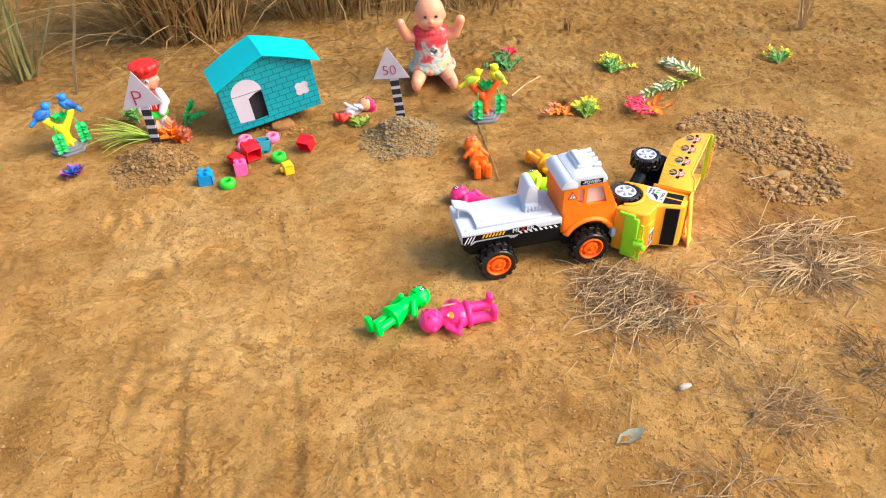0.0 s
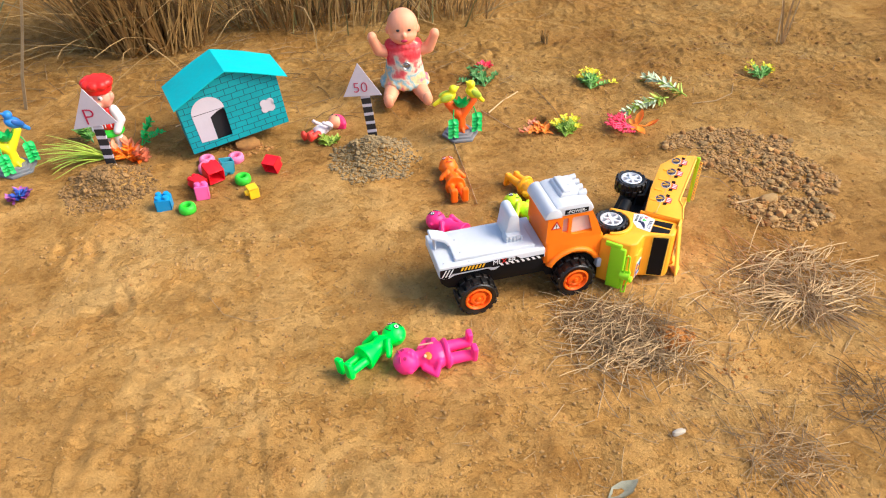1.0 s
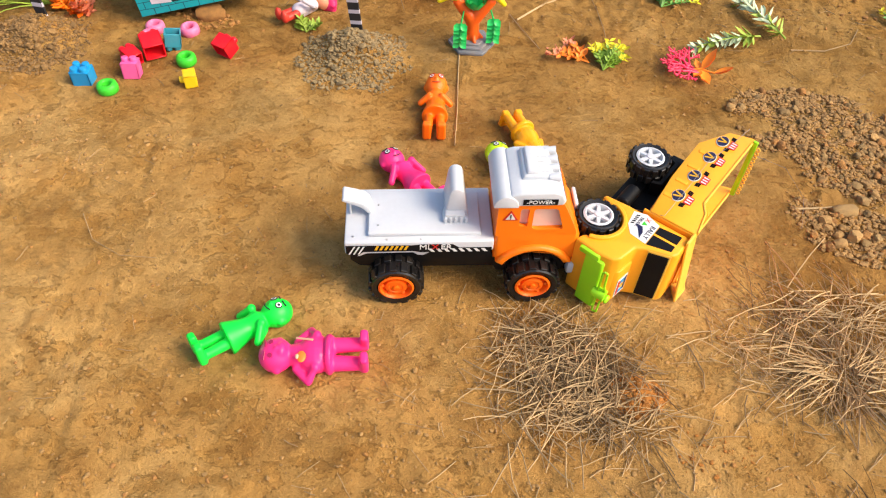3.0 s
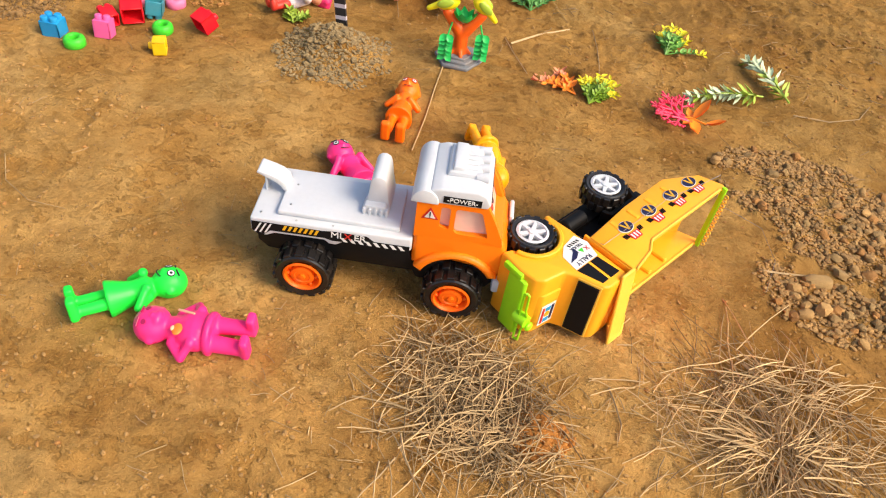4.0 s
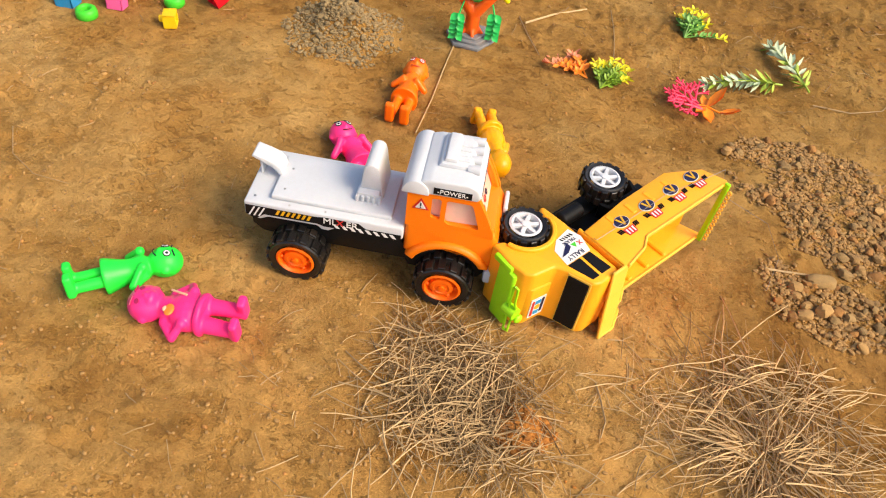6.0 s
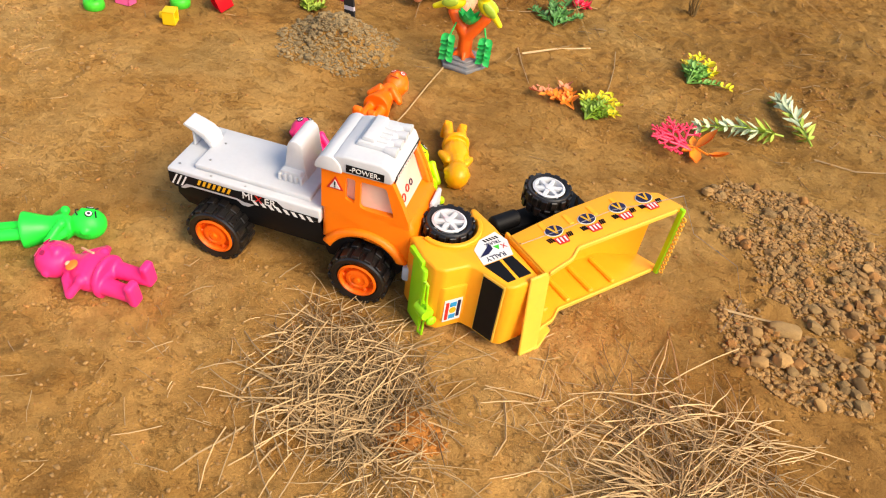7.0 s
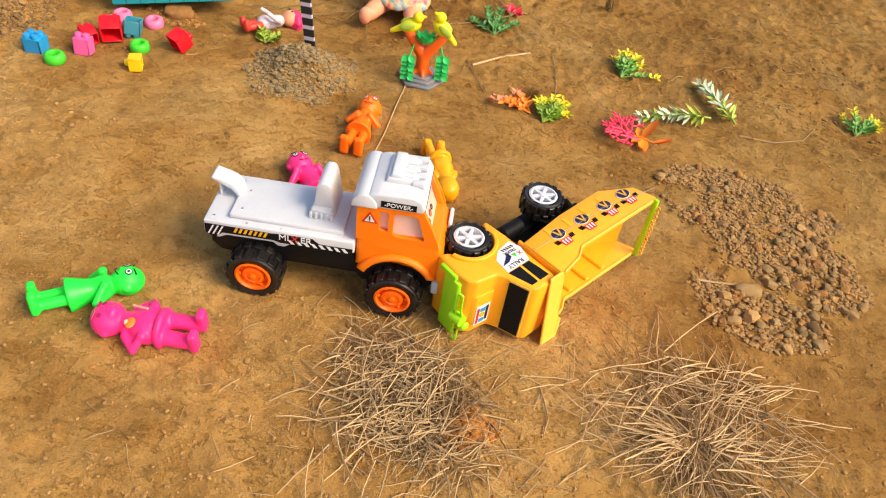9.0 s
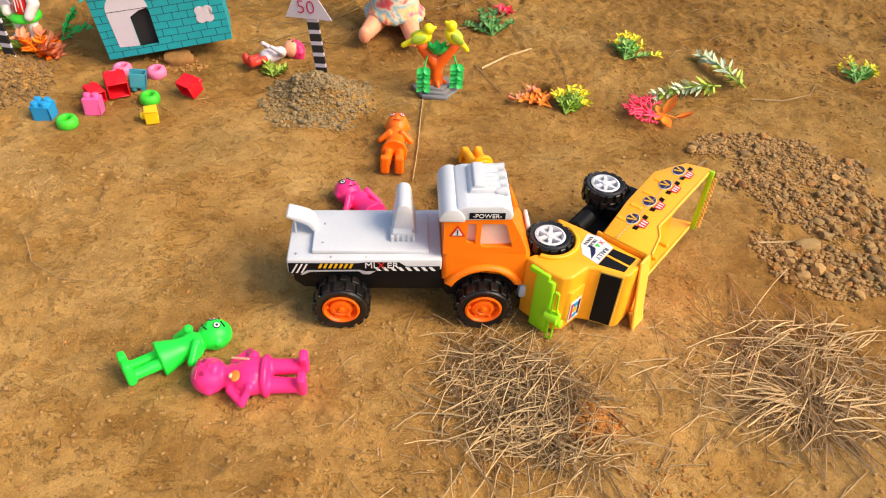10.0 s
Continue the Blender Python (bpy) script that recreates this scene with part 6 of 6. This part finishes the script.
twig("long dry stalk lying beside the orange figure", [(0.05, 1.475), (0.062, 1.4), (0.076, 1.32), (0.088, 1.235)], 0.0026)
twig("thin dry stick lying near the bird tree", [(0.12, 1.6), (0.15, 1.555), (0.185, 1.51)], 0.0022, STRAW)
twig("pale dry stick lying near the bird tree", [(0.135, 1.585), (0.17, 1.64), (0.215, 1.7)], 0.0036)
twig("dry twig lying across the sand", [(0.255, 1.72), (0.275, 1.66), (0.29, 1.6), (0.3, 1.55)], 0.0018, STRAW)
twig("short stick lying before the tipped truck", [(0.43, 0.955), (0.441, 0.938), (0.452, 0.917), (0.452, 0.895)], 0.0024, STRAW)
twig("pale stick lying on the gravel", [(0.585, 1.215), (0.62, 1.226), (0.66, 1.236)], 0.003)
twig("curved dry stalk lying on bare sand", [(-0.375, 0.98), (-0.345, 0.945), (-0.3, 0.93), (-0.25, 0.935)], 0.0012, STRAW_DK)
twig("long thin root lying on the sand", [(0.62, 1.62), (0.68, 1.635), (0.73, 1.67), (0.75, 1.72)], 0.0022, STRAW_DK)
twig("dry stalk lying under the doll", [(-0.58, 1.56), (-0.5, 1.62), (-0.42, 1.7)], 0.003)


def reed(rnd, x, y, L_, lean, ang, w, droop=0.5):
    """A blade that rises, leans and bends over."""
    pts, n = [], 6
    px, py, pz, e = x, y, height(x, y) - 0.004, radians(90) - lean
    for i in range(n):
        pts.append((px, py, max(pz, height(px, py) + 0.002)))
        s = L_ / (n - 1)
        px, py, pz = px + s * math.cos(e) * math.cos(ang), py + s * math.cos(e) * math.sin(ang), pz + s * math.sin(e)
        e -= droop * rnd.uniform(0.1, 0.6)
        ang += rnd.uniform(-0.2, 0.2)
    return pts, w


def reeds(seed, c, r, n, lo, hi, w, spread=0.4, droop=0.5):
    rnd = random.Random(seed)
    out = []
    for _ in range(n):
        a, q = rnd.uniform(0, math.tau), rnd.random() ** 0.5
        x, y = c[0] + r[0] * q * math.cos(a), c[1] + r[1] * q * math.sin(a)
        out.append(reed(rnd, x, y, rnd.uniform(lo, hi), abs(rnd.gauss(0, spread)) * (0.4 + q), a + rnd.gauss(0, 0.6), rnd.uniform(*w), droop))
    return out


strands("reed_clump", reeds(61, (-0.78, 2.03), (0.17, 0.1), 420, 0.25, 0.75, (0.003, 0.008), 0.35, 0.5), REED, "dense clump of dry brown reed grass", "dry grass", flat=True)
# inner stems take the dark reed colour to paint the shade inside the clump
strands("reed_clump", reeds(62, (-0.78, 2.05), (0.15, 0.09), 240, 0.2, 0.6, (0.004, 0.009), 0.2, 0.3), REED_DK, "inner stems of the reed clump, darkened for the shade within", "dry grass", flat=True)
strands("reed_clump", reeds(63, (-0.36, 2.14), (0.22, 0.08), 190, 0.25, 0.7, (0.003, 0.007), 0.4, 0.55), REED, "loose dry reed grass behind the house", "dry grass", flat=True)
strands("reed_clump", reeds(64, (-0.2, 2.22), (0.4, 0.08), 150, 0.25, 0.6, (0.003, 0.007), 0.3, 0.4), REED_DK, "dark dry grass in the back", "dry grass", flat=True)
strands("reed_clump", reeds(65, (-0.3, 2.12), (0.45, 0.08), 36, 0.25, 0.6, (0.003, 0.006), 0.45, 0.5), REED_GREEN, "greenish reed blades among the dry grass", "dry grass", flat=True)
strands("reed_clump", reeds(66, (0.08, 2.17), (0.12, 0.06), 60, 0.2, 0.5, (0.003, 0.006), 0.5, 0.6), REED, "dry grass behind the baby doll", "dry grass", flat=True)
strands("grass_tuft", reeds(67, (-1.15, 1.76), (0.05, 0.04), 26, 0.2, 0.45, (0.005, 0.012), 0.25, 0.3), REED_GREEN, "upright green reed tuft", "grass", flat=True)
strands("grass_stalk", [([(-0.963, 1.667, 0.0), (-0.945, 1.673, 0.08), (-0.912, 1.684, 0.18), (-0.88, 1.695, 0.29), (-0.84, 1.71, 0.45)], 0.009)], STRAW, "single tall dry reed stalk", "grass")
strands("dry_stems", reeds(69, (0.96, 1.95), (0.03, 0.02), 5, 0.25, 0.4, (0.004, 0.008), 0.2, 0.05), STRAW, "few upright dry stems", "dry grass", flat=True)
rnd = random.Random(70)
strands("grass_tuft", [reed(rnd, -0.695 + rnd.uniform(-0.008, 0.008), 1.44 + rnd.uniform(-0.008, 0.008), rnd.uniform(0.09, 0.15), rnd.uniform(0.7, 1.25), radians(205 + rnd.gauss(0, 17)), rnd.uniform(0.004, 0.007), 0.35) for _ in range(26)], GRASS_FRESH, "fresh yellow-green grass tuft lying beside the sign", "grass", flat=True)

# a cut stump of dry grass and a loose thread
rnd = random.Random(75)
strands("grass_stump", [reed(rnd, 0.316 + rnd.uniform(-0.008, 0.008), 1.984 + rnd.uniform(-0.006, 0.006), rnd.uniform(0.035, 0.05), rnd.uniform(0, 0.25), rnd.uniform(0, 6.3), rnd.uniform(0.004, 0.006), 0.1) for _ in range(14)], REED, "short cut stump of golden dry grass", "dry grass", flat=True)
ob = strands("thread", [([(0.30, 1.13, 0.012), (0.335, 1.1, 0.07), (0.376, 1.057, 0.1085), (0.407, 1.117, 0.1085), (0.433, 1.17, 0.1085), (0.462, 1.207, 0.1085), (0.49, 1.25, 0.106), (0.516, 1.33, height(0.516, 1.33) + 0.003), (0.58, 1.3, height(0.58, 1.3) + 0.004), (0.6, 1.24, height(0.6, 1.24) + 0.004), (0.592, 1.181, height(0.592, 1.181) + 0.003)], 0.0007)], mat("grey_thread", (0.25, 0.24, 0.24), rough=0.6), "thin grey thread lying over the tipped truck", "thread")
del ob["kind"]

# fallen leaf
bm = B()
leaf(bm, (-0.022, -0.006, 0.002), (0.026, 0.01, 0.006), 0.022, (0.2, 0.3, 1))
ob = part("dry_leaf", bm, mat("dry_grey_leaf", (0.28, 0.26, 0.17), rough=0.8, var=0.3, scale=80), None, smooth=60)
ob.matrix_world = on(0.237, 0.602, 10)
tagged(ob, "curled grey-green dry leaf lying on the earth", "leaf")


# ---- loose earth and stones ----
def chips(name, seed, spots, material, label, category, parent=None, sub=1):
    """Many small stones as one object. Spots: rows of x, y, size."""
    rnd = random.Random(seed)
    kinds = []
    for k in range(6):
        me = stone_mesh("chip", 900 + k, (1, 1, 1), sub, 0.5)
        kinds.append((np.array([v.co[:] for v in me.vertices]), np.array([p.vertices[:] for p in me.polygons])))
        bpy.data.meshes.remove(me)
    V, F, base = [], [], 0
    for x, y, s in spots:
        v, f = kinds[rnd.randrange(6)]
        a = rnd.uniform(0, math.tau)
        c, si = math.cos(a), math.sin(a)
        v = v * np.array([s * rnd.uniform(0.8, 1.3), s * rnd.uniform(0.6, 1.0), s * rnd.uniform(0.5, 0.9)])
        v = np.stack([v[:, 0] * c - v[:, 1] * si + x, v[:, 0] * si + v[:, 1] * c + y, v[:, 2] + height(x, y) + s * 0.25], -1)
        V.append(v)
        F.append(f + base)
        base += len(v)
    me = bpy.data.meshes.new(name)
    me.from_pydata(np.concatenate(V).tolist(), [], np.concatenate(F).tolist())
    me.materials.append(material)
    ob = new(name, me)
    if parent:
        ob.parent = parent
        ob.matrix_parent_inverse = parent.matrix_world.inverted()
    return tagged(ob, label, category, kind="stuff")


def ellipse_spots(seed, c, r, n, lo, hi, power=0.5, skew=2.2):
    rnd = random.Random(seed)
    out = []
    for _ in range(n):
        a, q = rnd.uniform(0, math.tau), rnd.random() ** power
        q *= 1 + 0.35 * noise.noise(Vector((math.cos(a) * 1.7, math.sin(a) * 1.7, seed * 0.37)))
        out.append((c[0] + r[0] * q * math.cos(a), c[1] + r[1] * q * math.sin(a), lo + (hi - lo) * rnd.random() ** skew))
    return out


def gravel_spots(seed, n, lo, hi, skew):
    """The gravel patch: two overlapping fields with bare gaps."""
    rnd = random.Random(seed)
    out = []
    while len(out) < n:
        x, y = rnd.uniform(0.45, 0.9), rnd.uniform(1.1, 1.56)
        d = min(math.hypot((x - 0.645) / 0.14, (y - 1.415) / 0.095), math.hypot((x - 0.71) / 0.11, (y - 1.32) / 0.09), math.hypot((x - 0.67) / 0.1, (y - 1.195) / 0.058))
        gap = noise.noise(Vector((x * 14, y * 14, 4)))
        if d < 1 + 0.25 * gap and gap > -0.3 + 0.8 * max(0, d - 0.45) - 0.3 * rnd.random():
            out.append((x, y, lo + (hi - lo) * rnd.random() ** skew))
    return out


chips("soil_crumbs", 81, ellipse_spots(82, (-0.15, 1.15), (0.95, 0.75), 2300, 0.0004, 0.0019, 0.5, 3) + ellipse_spots(83, (0.45, 0.8), (0.45, 0.4), 2200, 0.0005, 0.0028, 0.5, 3), SOIL, "loose crumbs of dry earth", "soil")
chips("soil_crumbs", 811, ellipse_spots(84, (0.1, 1.95), (1.2, 0.4), 1300, 0.0008, 0.0034, 0.5, 2.6), SOIL, "dark crumbs of earth in the back", "soil")
chips("rust_clods", 85, ellipse_spots(86, (0.372, 0.866), (0.032, 0.028), 420, 0.0014, 0.0052) + ellipse_spots(87, (0.46, 0.81), (0.05, 0.03), 60, 0.001, 0.003), RUST, "crumbled rust-coloured clods on the earth", "soil")
chips("soil_crumbs", 88, ellipse_spots(89, (0.85, 1.85), (0.3, 0.22), 300, 0.0012, 0.0055, 0.5, 2.5), CLOD, "dark clods of earth in the back", "soil")

chips("rust_clods", 881, ellipse_spots(882, (-0.4, 1.462), (0.06, 0.022), 150, 0.001, 0.006), CLOD, "crumbled earth beneath the tilted paper house", "soil")
chips("soil_crumbs", 883, ellipse_spots(884, (-0.45, 0.75), (0.4, 0.3), 900, 0.0006, 0.003, 0.5, 2.6) + ellipse_spots(885, (-0.5, 1.1), (0.22, 0.07), 260, 0.001, 0.0045, 0.6, 2.4), SOIL, "flaked crumbs of dry crust", "soil")

chips("soil_crumbs", 886, ellipse_spots(887, (0.68, 1.66), (0.42, 0.3), 1000, 0.0008, 0.003, 0.5, 2.4) + ellipse_spots(888, (0.2, 0.72), (0.4, 0.22), 900, 0.0007, 0.0034, 0.5, 2.6), SOIL, "broken lumps of dry earth", "soil")
strands("straw_scatter", litter(56, (0.5, 0.82), (0.36, 0.22), 170, 0.015, 0.06, 0, 0.004, (0.0007, 0.0015)), STRAW, "loose longer stalks strewn round the straw heaps", "straw")

def pebbles(*materials):
    """Stone shapes to share between pebbles, in the given materials."""
    out = []
    for k in range(8):
        for m_ in materials:
            me = stone_mesh("stone", 300 + k, (1, 1, 1), 2, 0.5)
            me.materials.append(m_)
            out.append(me)
    return out


def heap(name, label, m, big, small, seed, fine, kinds):
    """A patch of gravel: the larger stones as parts, the rest joined."""
    t = thing(name, label, "gravel", m)
    bpy.context.view_layer.update()
    inv = t.matrix_world.inverted()
    rnd = random.Random(seed)
    chips("small_gravel", seed, small, fine, "fine gravel", "", t)
    for x, y, s in big:
        o = new("pebble", kinds[rnd.randrange(len(kinds))])
        o.parent = t
        o.matrix_local = inv @ Matrix.LocRotScale((x, y, height(x, y) + s * 0.3), Euler((rnd.uniform(-0.4, 0.4), rnd.uniform(-0.4, 0.4), rnd.uniform(0, 6.3))), (s * rnd.uniform(0.9, 1.4), s * rnd.uniform(0.7, 1.1), s * rnd.uniform(0.55, 0.9)))


heap("gravel_patch", "patch of loose brown gravel stones on the earth", pose(0.68, 1.3, 0), gravel_spots(91, 298, 0.0036, 0.0092, 2.6), gravel_spots(92, 4800, 0.0012, 0.0044, 1.3), 93, STONE_BROWN, pebbles(STONE, STONE_GREY, STONE_BROWN, CLOD))
for k, (mx, my, rx, ry, mh) in enumerate(MOUNDS):
    heap("gravel_mound", "small mound of fine gravel round a sign post", pose(mx, my, 0), ellipse_spots(94 + k, (mx, my - 0.02), (rx * 1.02, ry * 1.02), 120, 0.003, 0.0066, 0.75, 2), ellipse_spots(96 + k, (mx, my - 0.02), (rx * 1.05, ry * 1.08), 2000, 0.001, 0.004, 0.75, 1.4), 98 + k, (STONE_BROWN, STONE_DULL)[k], pebbles((STONE_BROWN, STONE_DULL)[k]))

chips("soil_crumbs", 890, ellipse_spots(891, (0.1, 1.1), (1.1, 0.8), 2600, 0.0008, 0.0034, 0.5, 3) + ellipse_spots(892, (0.3, 0.85), (0.6, 0.45), 1800, 0.0007, 0.003, 0.5, 2.6), SOIL, "small crumbs of earth strewn everywhere", "soil")
chips("soil_crumbs", 893, ellipse_spots(894, (0.15, 1.15), (1.1, 0.8), 1600, 0.0008, 0.0034, 0.5, 2.6), CLOD, "rust-brown crumbs of earth", "soil")
